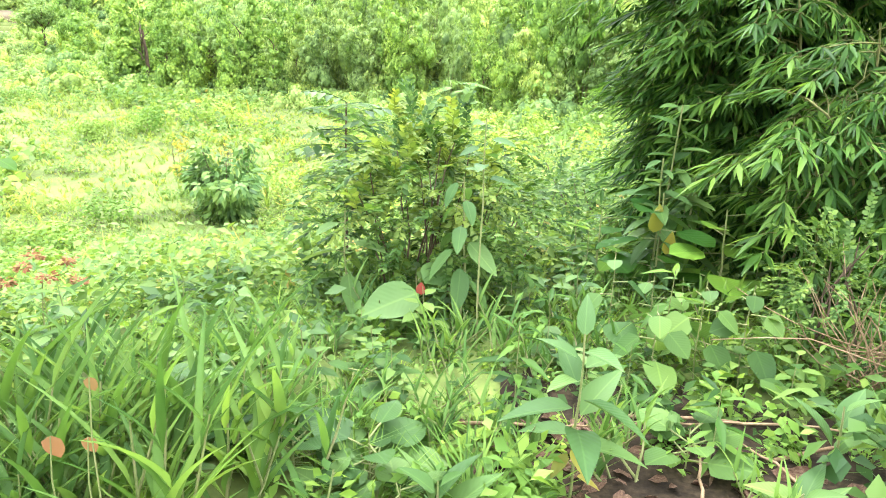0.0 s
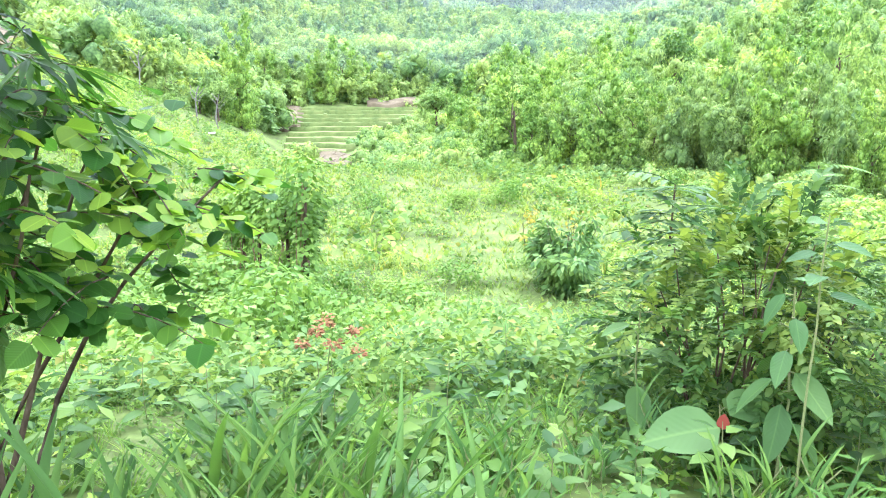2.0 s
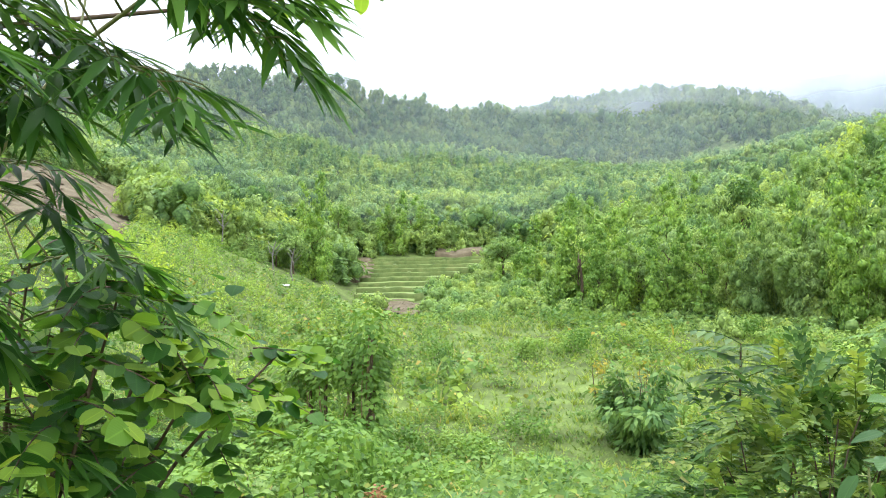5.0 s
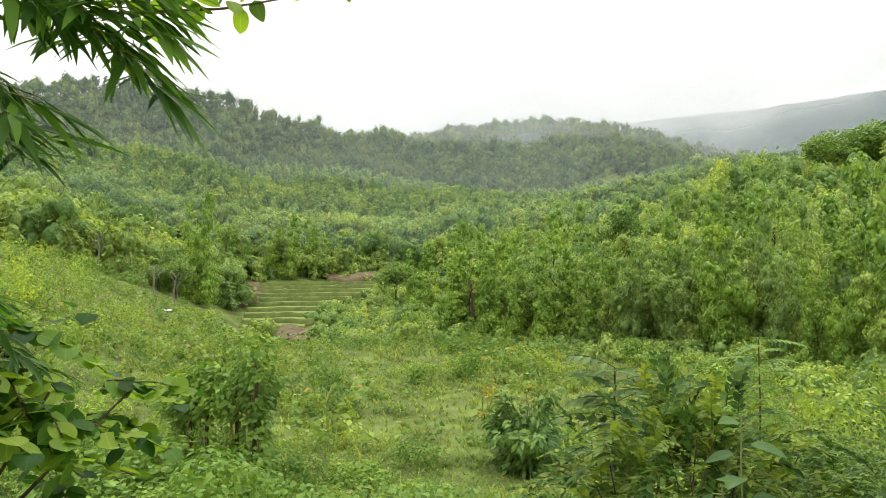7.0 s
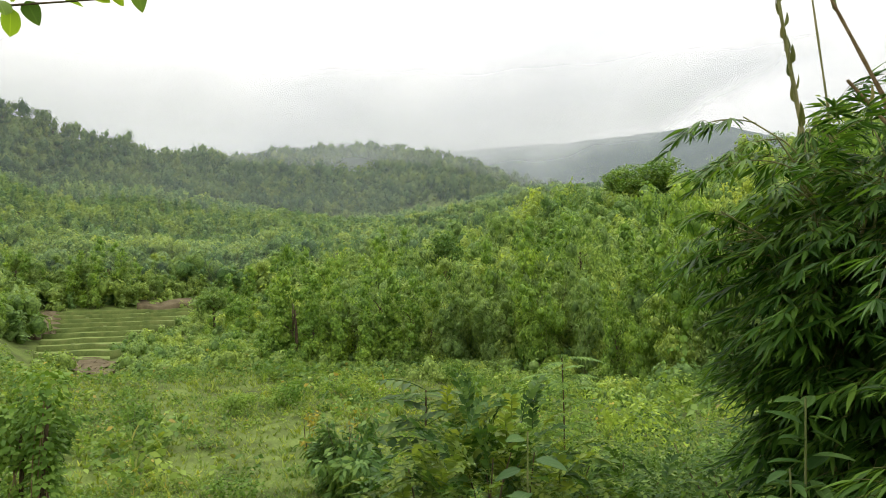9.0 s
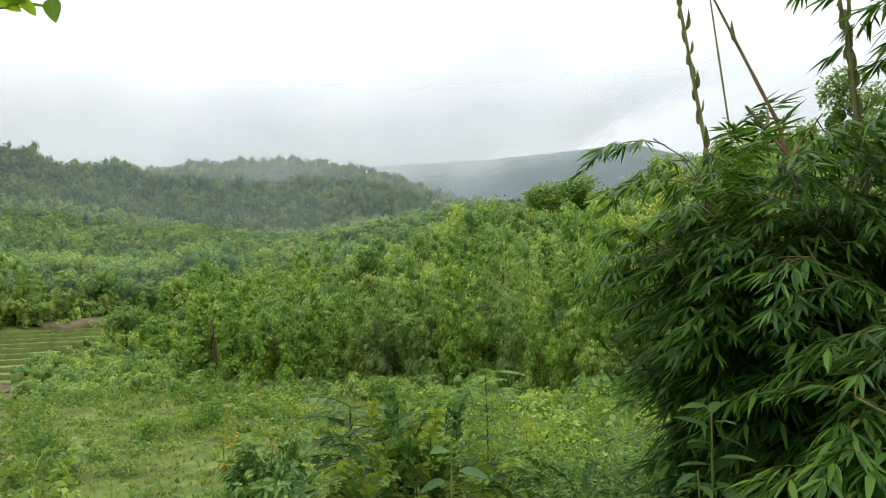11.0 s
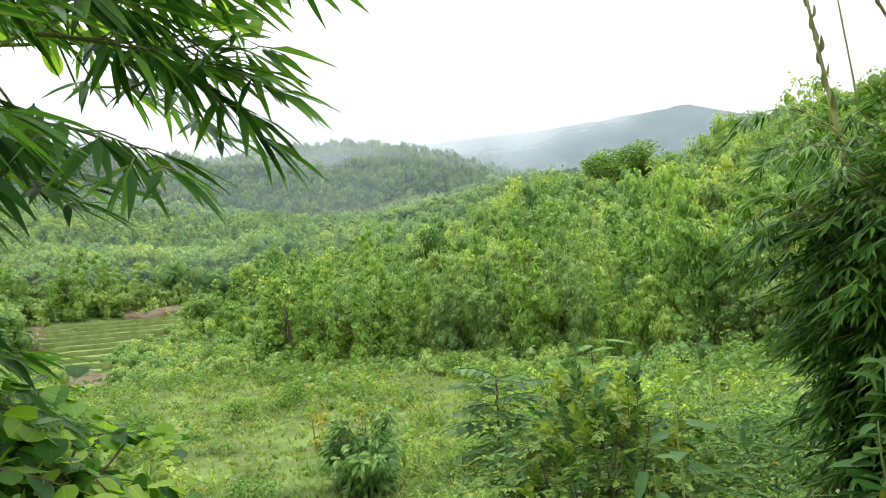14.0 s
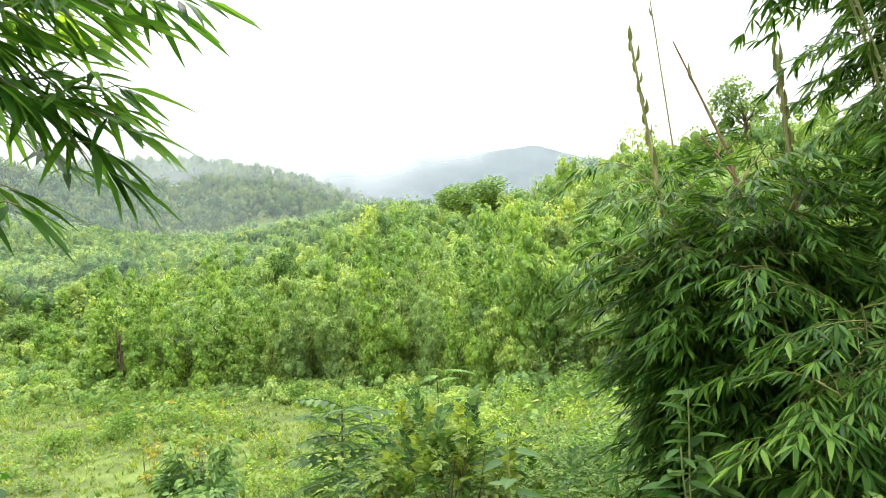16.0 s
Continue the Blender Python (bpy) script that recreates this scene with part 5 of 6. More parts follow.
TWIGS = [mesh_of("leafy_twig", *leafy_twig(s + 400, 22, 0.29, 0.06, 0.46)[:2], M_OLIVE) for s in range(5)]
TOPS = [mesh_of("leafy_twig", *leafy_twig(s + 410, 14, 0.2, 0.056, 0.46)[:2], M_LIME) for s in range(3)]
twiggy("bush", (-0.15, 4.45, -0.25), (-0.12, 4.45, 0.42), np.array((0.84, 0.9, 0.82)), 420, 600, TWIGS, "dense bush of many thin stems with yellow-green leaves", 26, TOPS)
twiggy("bush", (0.45, 5.6, -0.35), (0.45, 5.6, 0.1), np.array((0.8, 0.6, 0.55)), 421, 110, TWIGS, "low green bush behind the larger one", 10)
PALE = [mesh_of("leafy_twig", *leafy_twig(s + 430, 21, 0.26, 0.034, 0.66)[:2], M_BUSH) for s in range(3)]
twiggy("small_leaved_shrub", (1.95, 3.25, 0), (1.95, 3.2, 0.42), np.array((0.36, 0.36, 0.36)), 431, 90, PALE, "open shrub with tiny pale green leaflets", 9)


# ---- bamboo ----
def bamboo_branch(seed, length=0.9, nodes=8, leaf=0.2, fall=0.5, slim=0.13):
    """A drooping bamboo branch: a fine twig with fans of narrow blades."""
    g = rng(seed)
    t = np.linspace(0, 1, nodes + 2)
    rib = np.stack([0.03 * np.sin(t * 5 + seed), t * length * (1 - 0.15 * t), length * (0.12 * t - fall * t**2)], -1)
    P, W, L, twigs = [], [], [], [tube(rib, np.linspace(0.006, 0.0015, len(t)), 4)]
    for k in range(1, nodes + 2):
        side = (1 if k % 2 else -1) if k <= nodes else 0.1
        b = side * g.uniform(0.35, 1.1)
        d = np.array((math.sin(b), math.cos(b), g.uniform(-0.3, 0.15)))
        reach = g.uniform(0.06, 0.26) * (1.1 - 0.6 * t[k])
        tip = rib[k] + d * reach
        twigs.append(tube([rib[k], (rib[k] + tip) / 2 + (0, 0, 0.01), tip], 0.002, 4))
        m = int(g.integers(6, 9))
        for j in range(m):
            w = (j / (m - 1) - 0.5) * 2.1 + g.normal(0, 0.15)
            P.append(rib[k] + d * reach * (1 - 0.45 * abs(w)))
            W.append((math.sin(b + w), math.cos(b + w), d[2] - g.uniform(0.2, 0.75)))
            L.append(leaf * g.uniform(0.7, 1.15) * (1 - 0.2 * abs(w)))
    P, W, ls = np.array(P), np.array(W), np.array(L)
    return merged(twigs), (P, unit(W), unit(g.normal(0, 0.25, P.shape) + (0, 0, 1)), ls, ls * slim * g.uniform(0.8, 1.2, len(P)))


TWIG_SHAPES = {}


def branch_set(seed, length, nodes, leaf, slim):
    out = []
    for k in range(6):
        tw, lv = bamboo_branch(seed + k, length * (0.94 + 0.1 * (k % 3)), nodes, leaf, 0.35 + 0.1 * (k % 3), slim)
        out.append((mesh_of("twig", tw[0], tw[1], M_TWIG), lv))
        TWIG_SHAPES[out[-1][0].name] = tw[:2]
    return out


BRANCHES, LARGE = branch_set(500, 0.8, 7, 0.25, 0.15), branch_set(506, 0.5, 7, 0.215, 0.135)
SPRAYS, STICKS = {}, {}


def hang(parent, p, way, size, k, up=(0, 0, 1), kinds_of=BRANCHES, single=False):
    """One branch with its blades: the nearest blades are parts, the others go into the clump's joined foliage."""
    tw, (P, W, U, ls, ws) = kinds_of[k % 6]
    m = Matrix.Translation(p) @ aim(way, up) @ Matrix.Scale(size, 4)
    if single:
        b = new("branch", tw)
        b.parent = parent
        b.matrix_basis = m
        for q, w, u, a, c in zip(P, W, U, ls, ws):
            big_leaf(b, ME_LANCE, q, w, u, a, c)
        return
    M = np.array(m)
    V, Q, _ = leaves(LANCE, P, W, U, ls, ws)
    SPRAYS.setdefault(parent.name, []).append((V @ M[:3, :3].T + M[:3, 3], Q))
    V, Q = TWIG_SHAPES[tw.name]
    STICKS.setdefault(parent.name, []).append((V @ M[:3, :3].T + M[:3, 3], Q))


def gather(parent, mat=M_BAMBOO):
    V, Q, _ = merged(SPRAYS.pop(parent.name))
    tagged(part("foliage", (V, Q, None), mat, parent, "mass of narrow drooping leaves"), kind="stuff")
    V, Q, _ = merged(STICKS.pop(parent.name))
    tagged(part("branchwork", (V, Q, None), M_TWIG, parent, "fine green branches"), kind="stuff")
    return parent


def bamboo(m, seed, culms, tall, reach, label, bias=(0, 0), per=10, low=0.12, size=(0.7, 1.1), radius=0.018, front=-1):
    ob = thing("bamboo_clump", m, label, "bamboo")
    g = rng(seed)
    for c in range(culms):
        a = g.uniform(0, 6.3)
        dx, dy = math.cos(a) + bias[0], math.sin(a) + bias[1]
        h, o = tall * g.uniform(0.7, 1.05), reach * g.uniform(0.35, 1.0)
        t = np.linspace(0, 1, 9)
        base = g.normal(0, 0.22, 2)
        P = np.stack([base[0] + dx * o * t**2.2, base[1] + dy * o * t**2.2, h * (t - 0.22 * t**3.2) - 0.1], -1)
        part("culm", tube(P, np.linspace(radius, 0.005, 9), 7), M_CULM, ob, "yellowish green culm")
        for k in range(per):
            u = low + (1 - low) * (k + g.uniform(0, 1)) / per
            p = np.array([np.interp(u, t, P[:, j]) for j in range(3)])
            b = g.uniform(0, 6.3)
            way = (math.cos(b) + dx * 0.7, math.sin(b) + dy * 0.7, g.uniform(-0.25, 0.45))
            hang(ob, p, way, g.uniform(*size) * (1.1 - 0.3 * u), int(g.integers(0, 6)), single=c == front and k % 2 == 0)
    return gather(ob)


bamboo(pose(2.5, 5.6, -0.15), 510, 33, 3.9, 1.0, "dense dark-green bamboo clump with drooping leaves", (-0.22, -0.05), 16, 0.05, (0.75, 1.05), front=3)
bamboo(pose(3.95, 5.1, -0.1), 511, 27, 7.2, 1.3, "taller dark bamboo clump leaning out over the bank", (-0.12, -0.1), 14, 0.06, (0.75, 1.15), 0.022)
bamboo(pose(2.25, 6.0, -0.3), 513, 12, 2.7, 0.45, "lower bamboo clump with dark drooping leaves to the ground", (-0.2, -0.1), 10, 0.1, (0.75, 1.05), 0.014)
bamboo(pose(2.75, 4.5, -0.05), 512, 12, 2.3, 0.75, "low bamboo shoots with long drooping leaves", (-0.15, -0.2), 9, 0.35, (0.7, 1.0), 0.01, front=2)


def shoot(points, r0, r1, label, sheaths, spiky, seed, mat=None):
    """A bare bamboo stem with joints, and the sheaths that still cling to it."""
    ob = thing("bamboo_shoot", pose(*points[0]), label, "bamboo shoot", "bare stems above the bamboo")
    g = rng(seed)
    t = np.linspace(0, 1, 15)
    pts = np.array(points) - np.array(points[0])
    key = np.linspace(0, 1, len(pts))
    P = np.stack([np.interp(t, key, pts[:, j]) for j in range(3)], -1)
    R = np.linspace(r0, r1, 15) * np.where(np.arange(15) % 2, 1.16, 0.95)
    part("stem", tube(P, R, 8), mat or M_CULM, ob)
    for k in range(sheaths):
        u = 0.2 + 0.8 * (k + 0.5) / sheaths
        p = np.array([np.interp(u, t, P[:, j]) for j in range(3)])
        a = k * 2.6
        big_leaf(ob, ME_SHEATH, p, (0.22 * math.cos(a) * spiky, 0.22 * math.sin(a) * spiky, 1), (math.cos(a), math.sin(a), 0.1), g.uniform(0.14, 0.22), r0 * 2.3, "clinging leaf sheath", "sheath")
    return ob


M_SHEATH = leaf_material("sheath", (0.1, 0.13, 0.05), (0.16, 0.19, 0.08), (0.22, 0.2, 0.1), 0.6, 0.15, 2.0)
ME_SHEATH = normal_mesh("sheath", leaf_shape("lance", 4, 0.35, 0.05), M_SHEATH)
shoot([(2.45, 7.0, 1.2), (2.32, 7.0, 2.9), (2.14, 7.0, 4.4)], 0.024, 0.014, "young bamboo shoot still wrapped in green sheaths", 22, 1.3, 520)
shoot([(2.62, 7.1, 1.2), (2.55, 7.1, 3.2), (2.35, 7.1, 5.6)], 0.012, 0.007, "thin bare bamboo stem", 2, 1.0, 521)
shoot([(2.42, 5.42, 2.4), (2.3, 5.4, 2.9), (1.92, 5.35, 3.75)], 0.02, 0.007, "leaning broken bamboo stem, brown and bare", 2, 0.8, 522, M_STRAW)
shoot([(2.4, 5.4, 2.6), (2.1, 5.38, 3.0)], 0.011, 0.01, "short broken side stem", 1, 0.8, 523, M_STRAW)
shoot([(2.95, 5.6, 1.2), (2.93, 5.6, 2.6), (2.88, 5.6, 3.7)], 0.022, 0.015, "thick green bamboo shoot covered by sheaths", 26, 0.6, 524)
shoot([(3.55, 4.6, 0.0), (3.75, 4.7, 1.6), (3.95, 4.75, 4.4)], 0.045, 0.035, "thick dark leaning stem in the bamboo", 0, 0.5, 525, M_BARK)

# bamboo reaching in from above the other side
over = thing("bamboo_clump", pose(-2.1, 1.05, -0.05), "bamboo stem arching overhead with large dark hanging leaves", "bamboo")
g = rng(530)
culms = []
for pts in ([(-0.7, -0.1, -0.1), (-0.4, 0.05, 1.3), (0.3, 0.35, 2.45), (0.95, 0.6, 2.9)], [(-0.8, 0.2, -0.1), (-0.55, 0.35, 1.4), (0.15, 0.7, 2.4), (0.85, 0.95, 2.8)],
            [(-0.5, -0.3, -0.1), (-0.3, -0.2, 1.3), (0.3, 0.05, 2.3), (0.9, 0.2, 2.7)]):
    t = np.linspace(0, 1, 14)
    pts = np.array(pts)
    P = np.stack([np.interp(t, np.linspace(0, 1, 4), pts[:, j]) for j in range(3)], -1)
    part("culm", tube(P, np.linspace(0.015, 0.005, 14), 7), M_CULM, over, "brownish green culm")
    culms.append(P[5:])
culms = np.concatenate(culms)
for k in range(54):
    x, y = g.uniform(0.25, 1.12), g.uniform(0.0, 1.0)
    low = 1.94 + 0.4 * y - (0.2 if x < 0.55 else 0.0)
    z = low + g.uniform(0.12, 1.0) * g.uniform(0.5, 1.0)
    if k >= 40:
        x, z = g.uniform(0.0, 0.35), g.uniform(1.35, 2.2)
    sz = g.uniform(0.7, 1.05)
    way = unit((g.uniform(0.4, 1.0), g.uniform(-0.35, 0.6), g.uniform(-0.1, 0.25)))
    p = np.array((x, y, z)) - way * 0.3 * sz
    near = culms[int(np.argmin(((culms - p) ** 2).sum(1)))]
    STICKS.setdefault(over.name, []).append(tube([near, (near + p) / 2 + (0, 0, 0.05), p], np.array((0.005, 0.004, 0.003)), 5)[:2])
    hang(over, p, way, sz, k, kinds_of=LARGE, single=k in (8, 10))

for k in range(5):
    hang(over, (0.0 + 0.04 * k, 0.16 + 0.04 * k, 0.8 + 0.12 * k), (g.uniform(0.5, 1.0), g.uniform(-0.2, 0.6), g.uniform(-0.1, 0.35)), g.uniform(0.7, 0.95), k, kinds_of=LARGE)

gather(over, M_ARCH)

# shrub with round leaves under it
heart = thing("round_leaved_shrub", pose(-2.02, 1.62, 0.08), "shrub with dark stems and glossy rounded leaves", "shrub")
g = rng(540)
tips = []
for k, (tx, ty, tz) in enumerate(((0.08, 0.0, 1.68), (0.3, 0.14, 1.58), (0.38, 0.42, 1.36), (-0.2, 0.3, 1.8), (0.15, 0.46, 1.5), (-0.35, 0.15, 1.65), (0.2, 0.78, 1.3), (0.36, -0.05, 1.4))):
    t = np.linspace(0, 1, 9)
    P = np.stack([0.02 * k - 0.05 + tx * t**1.8 + 0.03 * np.sin(t * 7 + k), ty * t**1.8 + 0.03 * np.cos(t * 6 + k), tz * t - 0.05], -1)
    part("stem", tube(P, np.linspace(0.014, 0.004, 9), 6), M_BARK, heart, "dark brown stem")
    tips.append((tx, ty, tz))
for j in range(66):
    root = np.array(tips[j % 8]) * g.uniform(0.62, 1.0)
    a = g.uniform(-1.2, 1.9)
    way = np.array((math.cos(a), math.sin(a), g.uniform(-0.2, 0.35))) * g.uniform(0.18, 0.42)
    arc = np.array([root + way * u - np.array((0, 0, 0.12)) * u * u for u in np.linspace(0, 1, 6)])
    part("twig", tube(arc, np.linspace(0.004, 0.0015, 6), 5), M_BARK, heart)
    for k in range(13):
        u = 0.12 + 0.88 * k / 12
        p = root + way * u - np.array((0, 0, 0.12)) * u * u
        b = a + (1.1 if k % 2 else -1.1) + g.normal(0, 0.4)
        size_l = g.uniform(0.055, 0.085)
        # outer upper leaves on one side take the colour brightened as if backlit
        looks_backlit = u > 0.45 and math.cos(a - 0.5) > 0.2 and root[2] > 1.1
        big_leaf(heart, (ME_LIMELEAF if looks_backlit else ME_ROUND) if k % 3 else ME_HEART, p, (math.cos(b), math.sin(b), g.uniform(-0.9, 0.1)), g.normal(0, 0.4, 3) + (0, 0, 1), size_l, size_l * 0.95)
for k in range(150):
    a = g.uniform(0, 6.3)
    p = (g.uniform(-0.65, 0.25), g.uniform(-0.1, 0.75), g.uniform(0.95, 1.6))
    big_leaf(heart, ME_HEART if k % 2 else ME_ROUND, p, (math.cos(a), math.sin(a), g.uniform(-0.9, 0.1)), g.normal(0, 0.4, 3) + (0, 0, 1), g.uniform(0.06, 0.1), g.uniform(0.055, 0.09))
for k in range(14):
    a = g.uniform(0, 6.3)
    big_leaf(heart, ME_BROAD, (g.uniform(-0.3, 0.3), g.uniform(-0.1, 0.3), g.uniform(0.9, 1.35)), (math.cos(a) * 0.5, math.sin(a) * 0.5, -1), (math.cos(a), math.sin(a), 0.3), g.uniform(0.13, 0.19), 0.06, "longer hanging leaf")
big_leaf(heart, ME_DRY[0], (-0.32, 0.1, 0.95), (0.2, 0, -1), (0, -1, 0), 0.12, 0.07, "curled dry leaf")

# tree whose twig hangs into the sky
lob = thing("slender_tree", pose(-3.9, 2.0, float(height(-3.9, 2.0))), "slender tree whose leafy twig reaches overhead", "tree")
part("trunk", rod((0, 0, -0.1), (0.35, -0.1, 4.2), 0.035, 0.02, 0.15, 550, 9, 7), M_BARK, lob)
reach = np.array([(0.28, -0.08, 3.0), (0.9, 0.9, 3.25), (1.55, 1.55, 3.4), (2.0, 1.92, 3.55)])
part("limb", tube(reach, np.array((0.016, 0.011, 0.007, 0.003)), 6), M_BARK, lob)
for k in range(78):
    u = g.uniform(0.3, 1)
    p = np.array([np.interp(u, np.linspace(0, 1, 4), reach[:, j]) for j in range(3)]) + (g.normal(0, 0.08), g.normal(0, 0.08), abs(g.normal(0, 0.16)))
    a = g.uniform(0, 6.3)
    big_leaf(lob, ME_LIMELEAF if k % 3 else ME_BROAD, p, (math.cos(a), math.sin(a) * 0.6, g.uniform(-0.7, 0.1)), (g.normal(0, 0.3), g.normal(0, 0.3), 1), g.uniform(0.12, 0.19), 0.09)


# ---- grass and litter at the camera's feet ----
M_BLADE = leaf_material("broad_grass_blade", (0.045, 0.115, 0.03), (0.08, 0.175, 0.044), (0.13, 0.245, 0.065), 0.4, 0.4, 1.5)
BLADE = leaf_shape("blade", 6, 0.3, 0.28)


def grass_clump(m, seed, n, tall, label, group):
    ob = thing("grass_clump", m, label, "grass", group)
    g = rng(seed)
    a = g.uniform(0, 6.3, n)
    stems = max(5, n // 5)
    root = np.stack([g.normal(0, 0.09, stems), g.normal(0, 0.09, stems), np.zeros(stems)], -1)
    head = root + np.stack([g.normal(0, 0.1, stems), g.normal(0, 0.1, stems), g.uniform(0.35, 0.75, stems) * tall], -1)
    for j in range(stems):
        part("stalk", tube([root[j], (root[j] + head[j]) / 2 + (0.01, 0, 0), head[j]], np.array((0.006, 0.005, 0.003)), 5), M_STALK, ob)
    k, u = g.integers(0, stems, n), g.uniform(0.15, 1, n)
    P = root[k] + (head[k] - root[k]) * u[:, None]
    W = np.stack([np.cos(a) * 0.45, np.sin(a) * 0.45, g.uniform(0.6, 1.8, n)], -1)
    ls = tall * g.uniform(0.3, 0.6, n)
    geo = leaves(BLADE, P, W, unit(np.stack([-np.cos(a), -np.sin(a), 0.7 + 0 * a], -1)), ls, g.uniform(0.024, 0.046, n) * tall**0.5, 1.0)
    part("foliage", geo, M_BLADE, ob)
    return ob


TALL = "tall grass on the bank"
clumps = [grass_clump(pose(-0.62, 2.02, 0), 600, 38, 0.8, "clump of tall broad-bladed green grass", TALL), grass_clump(pose(-0.95, 1.72, 0), 601, 40, 0.92, "clump of tall broad-bladed green grass", TALL),
          grass_clump(pose(-1.2, 2.05, 0), 602, 38, 0.88, "clump of tall broad-bladed green grass", TALL)]
g = rng(603)
for k in range(16):
    az, r = g.uniform(17, 58), g.uniform(1.7, 2.5)
    sz = g.uniform(0.6, 0.95) * (0.75 if az < 27 else 1.1)
    copy_thing(clumps[k % 3], placed(spot(az, r), sz, g.uniform(0, 360)))
SHORT = "short grass tufts on the bank"
low = grass_clump(pose(0.1, 2.6, 0), 604, 26, 0.4, "low tuft of narrow green grass", SHORT)
for k in range(46):
    copy_thing(low, placed(spot(g.uniform(-40, 30), g.uniform(2.3, 4.6)), g.uniform(0.5, 1.1), g.uniform(0, 360)))

UNDER = "leafy weeds on the bank"
weed = [leafy("weed", pose(0.55, 3.2, 0), 610, "leafy green weed among the undergrowth", "weed", 0.4, 14, ME_LANCE, 0.16, 0.035, 0.15, 0.01, (-0.2, 0.6), 0.3, UNDER, 0.003),
        leafy("weed", pose(-0.3, 3.0, 0), 611, "low green weed with oval leaves", "weed", 0.28, 14, ME_SMALL, 0.09, 0.05, 0.15, 0.02, (-0.1, 0.5), 0.2, UNDER, 0.003),
        leafy("weed", pose(0.8, 3.8, 0), 612, "low green weed with oval leaves", "weed", 0.35, 10, ME_BROAD, 0.11, 0.055, 0.2, 0.02, (0, 0.6), 0.3, UNDER, 0.003),
        leafy("creeping_weed", pose(-0.2, 2.2, 0), 613, "ground creeper with heart-shaped leaves", "weed", 0.14, 7, ME_SHADED_HEART, 0.11, 0.1, 0.3, 0.06, (-0.1, 0.4), 0.1, UNDER, 0.003)]
for k in range(86):
    az = g.uniform(-42, 62)
    r = g.uniform(2.3, 5.2)
    if -36 < az < -4 and r < 2.5:
        continue
    j = int(g.choice(4, p=[0.42, 0.26, 0.22, 0.1])) if az < 5 else int(g.choice(4, p=[0.12, 0.4, 0.28, 0.2]))
    copy_thing(weed[j], placed(spot(az, r), g.uniform(0.7, 1.4), g.uniform(0, 360)))
for az, r in ((10, 2.1), (6, 2.25), (13, 2.35), (33, 2.05), (38, 2.2), (29, 2.3), (43, 1.95), (3, 2.0), (-33, 2.2), (48, 2.3)):
    copy_thing(weed[3], placed(spot(az, r), g.uniform(0.9, 1.5), g.uniform(0, 360)))
field("bank_herbs", 36, 1500, -44, 64, 1.75, 5.2, [herb(s + 70, 26, 0.2, 0.055, OVAL) for s in range(4)] + [tuft(s + 75, 14, 0.25, 0.01) for s in range(2)], (0.6, 1.4), M_VINE, "carpet of small green weeds on the bank",
      lambda az, r, x, y: ~((az > -44) & (az < -13) & (r < 2.5 + 0.15 * np.sin(az))), patch=0.6)
# the dark shrub leaf imitates shade on these weeds
field("bank_weeds", 38, 620, -44, 62, 2.25, 6.0, [herb(s + 90, 20, 0.4, 0.095, OVAL) for s in range(5)] + [herb(s + 95, 16, 0.42, 0.13, OVAL, 0.42) for s in range(3)], (0.55, 1.2), M_BUSH,
      "leafy weeds crowding the bank", lambda az, r, x, y: ~((az > -38) & (az < -10) & (r < 2.7 + 0.2 * np.sin(az * 0.7))), patch=0.9)

for turn in (62, 182):
    field("bank_grass", 39 + turn, 900, turn, turn + 122, 1.6, 16, [herb(s + 110, 14, 0.3, 0.12) for s in range(3)] + [tuft(s + 115, 12, 0.4, 0.03) for s in range(3)], (0.7, 1.6), M_GRASS,
          "rough grass and weeds on the top of the bank", category="grass")

# bare soil with dead leaves and sticks
# near-black mould: shade under the bamboo is put into the soil colour
M_SHADED_MOULD = rough_material("shaded_leaf_mould", [(0.01, 0.008, 0.005), (0.024, 0.018, 0.01), (0.05, 0.038, 0.02)], 6, 0.95, 0.7, fine=45)
tagged(new("bare_soil", mesh_of("bare_soil", *sector(-52, -6, 0.9, 3.2, lambda x, y: height(x, y) + 0.015, 0.1, 60, 0.12, 0.02, 22)[:2], M_SHADED_MOULD)), "patch of bare soil and leaf mould, darkened as if in shade", "soil", kind="structure")
for k in range(200):
    az, r = g.uniform(-46, -3), g.uniform(1.6, 2.75)
    x, y, z = spot(az, r, 0.012 + 0.03 * g.random())
    ob = new("dead_leaf", ME_DRY[k % 3])
    s = g.uniform(0.05, 0.16)
    a = g.uniform(0, 6.3)
    ob.matrix_basis = Matrix.Translation((x, y, z)) @ aim((math.cos(a), math.sin(a), g.normal(0, 0.15)), (g.normal(0, 0.3), g.normal(0, 0.3), 1)) @ Matrix.Diagonal((s * g.uniform(0.4, 0.6), s, s, 1))
    tagged(ob, "curled brown dead leaf lying on the ground", "dead leaf", "leaf litter on the bank")
for k, (az, r, a, ln) in enumerate(((-20, 2.7, 0.1, 0.8), (-26, 2.9, -0.2, 0.9), (-16, 2.5, 0.5, 0.5), (-30, 2.6, 1.9, 0.4), (-24, 2.4, 1.2, 0.35), (-8, 2.6, -0.1, 0.6), (-34, 3.0, 0.3, 0.7))):
    x, y, z = spot(az, r, 0.05)
    d = np.array((math.cos(a), math.sin(a), 0.06)) * ln / 2
    st = rod(-d, d, 0.009, 0.004, 0.05, 700 + k, 7, 6)
    ob = new("stick", mesh_of("stick", st[0], st[1], M_STRAW))
    ob.location = (x, y, z)
    tagged(ob, "dry brown stick lying among dead leaves", "stick", "sticks on the bank")
brush = thing("dry_brush", pose(1.95, 2.85, 0), "bundle of dry brown twigs at the foot of the bamboo", "brushwood")
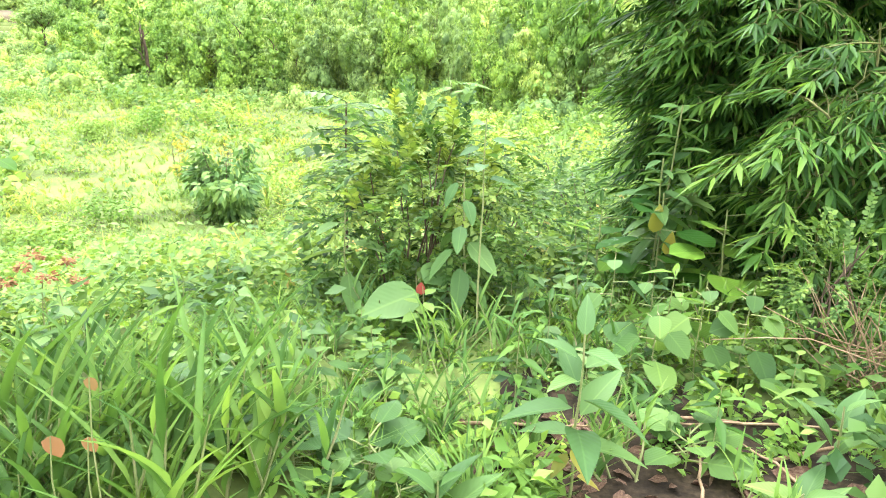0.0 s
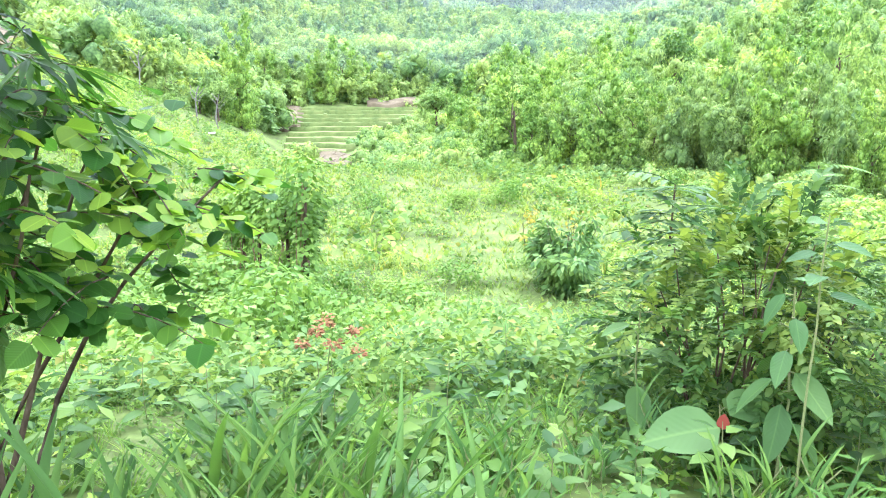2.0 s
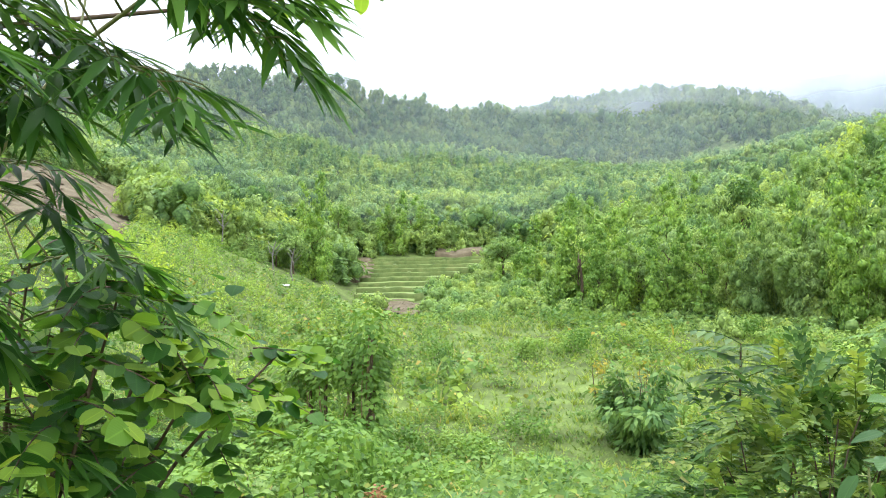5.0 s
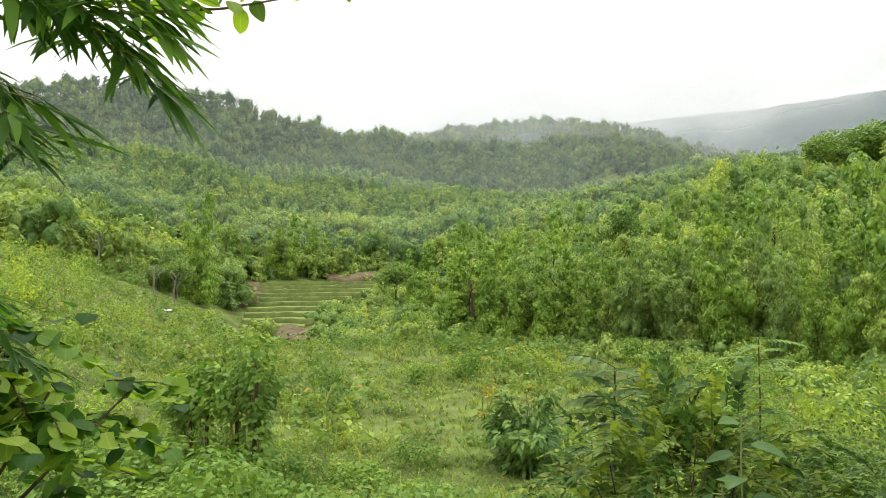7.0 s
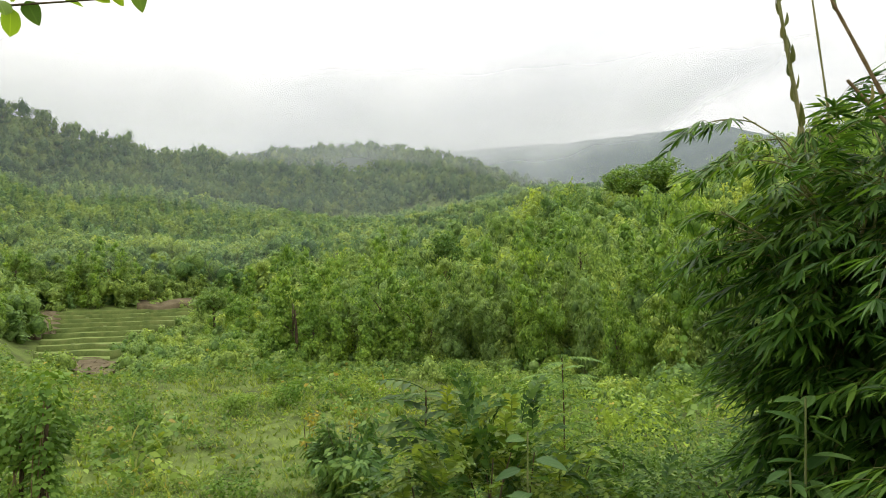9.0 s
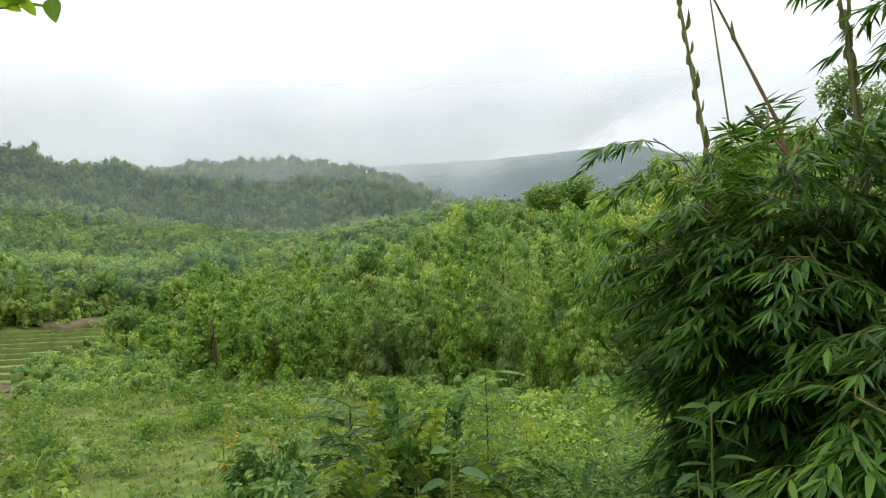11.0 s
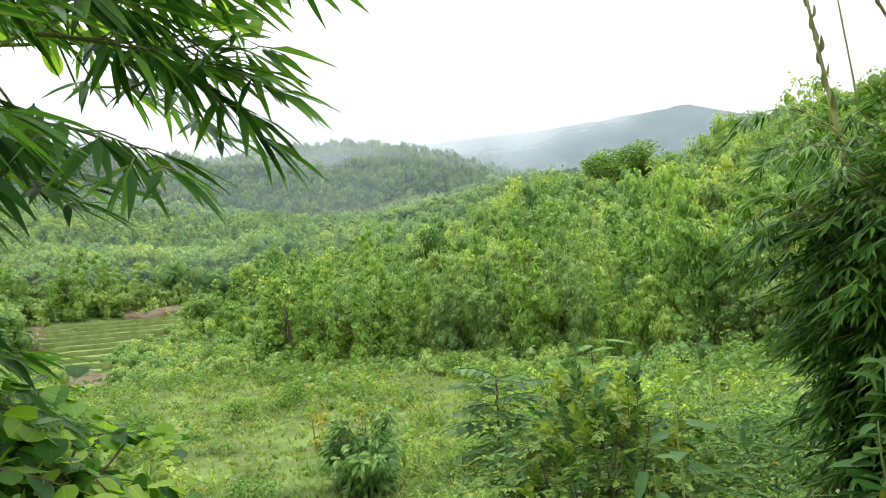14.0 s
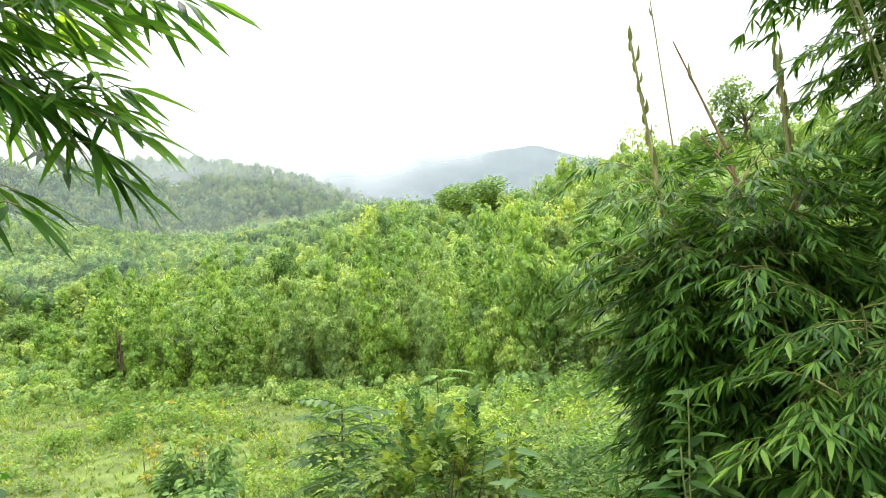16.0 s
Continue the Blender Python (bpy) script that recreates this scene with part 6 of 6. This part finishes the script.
for k in range(46):
    part("twig", rod((g.normal(0, 0.06), g.normal(0, 0.06), g.uniform(0.0, 0.3)), (g.normal(0.05, 0.28), g.normal(0, 0.2), g.uniform(0.35, 0.75)), 0.004, 0.0015, 0.06, 720 + k, 5, 4), M_STRAW, brush)
rust = thing("dried_flower", pose(-2.04, 3.39, -0.1), "rust-brown dried flower heads on a thin stalk", "flower")
part("stalk", rod((0, 0, -0.1), (0.02, 0, 0.45), 0.005, 0.003, 0.02, 770, 5, 5), M_STALK, rust)
for k, (x, y, z) in enumerate(((0, 0, 0.48), (0.07, 0.03, 0.44), (-0.06, 0.02, 0.41), (0.03, -0.02, 0.38), (-0.1, 0, 0.33), (0.12, 0, 0.36))):
    h = herb(780 + k, 60, 0.08, 0.03)
    part("flower_head", (h[0] * (1.0, 1.0, 0.6) + (x * 1.7, y * 1.7, z + 0.05), h[1], None), M_RUST, rust)
for x, y, z, s in ((-0.84, 1.49, 0.66, 0.05), (-0.95, 1.52, 0.64, 0.07), (-0.8, 1.46, 0.84, 0.04)):
    big = thing("withered_stalk", pose(x, y, 0), "thin stalk with a faded pink-brown leaf among the grass", "plant", "withered stalks in the grass")
    part("stalk", rod((0, 0, -0.03), (0, 0, z), 0.003, 0.002, 0.03, 790, 6, 5), M_STALK, big)
    big_leaf(big, ME_PINK, (0, 0, z), (0.2, 0, -1), (0, -1, 0), s, s * 0.8, "faded pink-brown leaf")

M_SNAG = rough_material("weathered_wood", [(0.1, 0.09, 0.075), (0.18, 0.165, 0.14), (0.26, 0.24, 0.2)], 3, 0.9, 0.4)
# snags on the far slope, and a fine-leaved tree over the bamboo
for az, r, h, sd in ((50.5, 74, 4.2, 801), (46.6, 70, 3.4, 802), (45.2, 71, 3.2, 803)):
    snag = thing("dead_tree", placed(spot(az, r), 1.0), "bare grey dead tree standing in the scrub", "dead tree", "dead trees on the slope")
    part("trunk", rod((0, 0, -0.3), (0.3, 0, h), 0.09, 0.04, 0.3, sd), M_SNAG, snag)
    for k in range(4):
        part("limb", rod((0.1, 0, h * (0.5 + 0.1 * k)), ((-1) ** k * h * 0.3, 0.2, h * (0.8 + 0.08 * k)), 0.04, 0.015, 0.2, sd + k), M_SNAG, snag)
fine_tree = thing("fine_leaved_tree", pose(5.6, 4.6, 0), "tree with drooping fine-leaved branches above the bamboo", "tree")
part("trunk", rod((0, 0, -0.1), (-0.5, 0.3, 5.2), 0.09, 0.05, 0.2, 810, 9, 8), M_BARK, fine_tree)
FINE = [mesh_of("leafy_twig", *leafy_twig(s + 820, 24, 0.4, 0.04, 0.55, SMALL, 0.5)[:2], M_BUSH) for s in range(3)]
g = rng(811)
for k, (x, y, z) in enumerate(((-2.2, 0.9, 4.6), (-1.7, 0.4, 4.35), (-3.2, 1.4, 4.75), (-1.3, 0.9, 5.0))):
    a, b = np.array((-0.45, 0.25, 4.2 + 0.2 * k)), np.array((x, y, z))
    part("limb", rod(a, b, 0.02, 0.004, 0.12, 812 + k, 7, 6), M_BARK, fine_tree)
    for j in range(26):
        u = g.uniform(0.35, 1.0)
        ob = new("leafy_twig", FINE[j % 3])
        ob.parent = fine_tree
        ob.matrix_basis = Matrix.Translation(a + (b - a) * u + g.normal(0, 0.06, 3)) @ aim((g.normal(-0.4, 0.6), g.normal(0, 0.6), g.uniform(-0.6, 0.2))) @ Matrix.Scale(g.uniform(0.6, 1.1), 4)
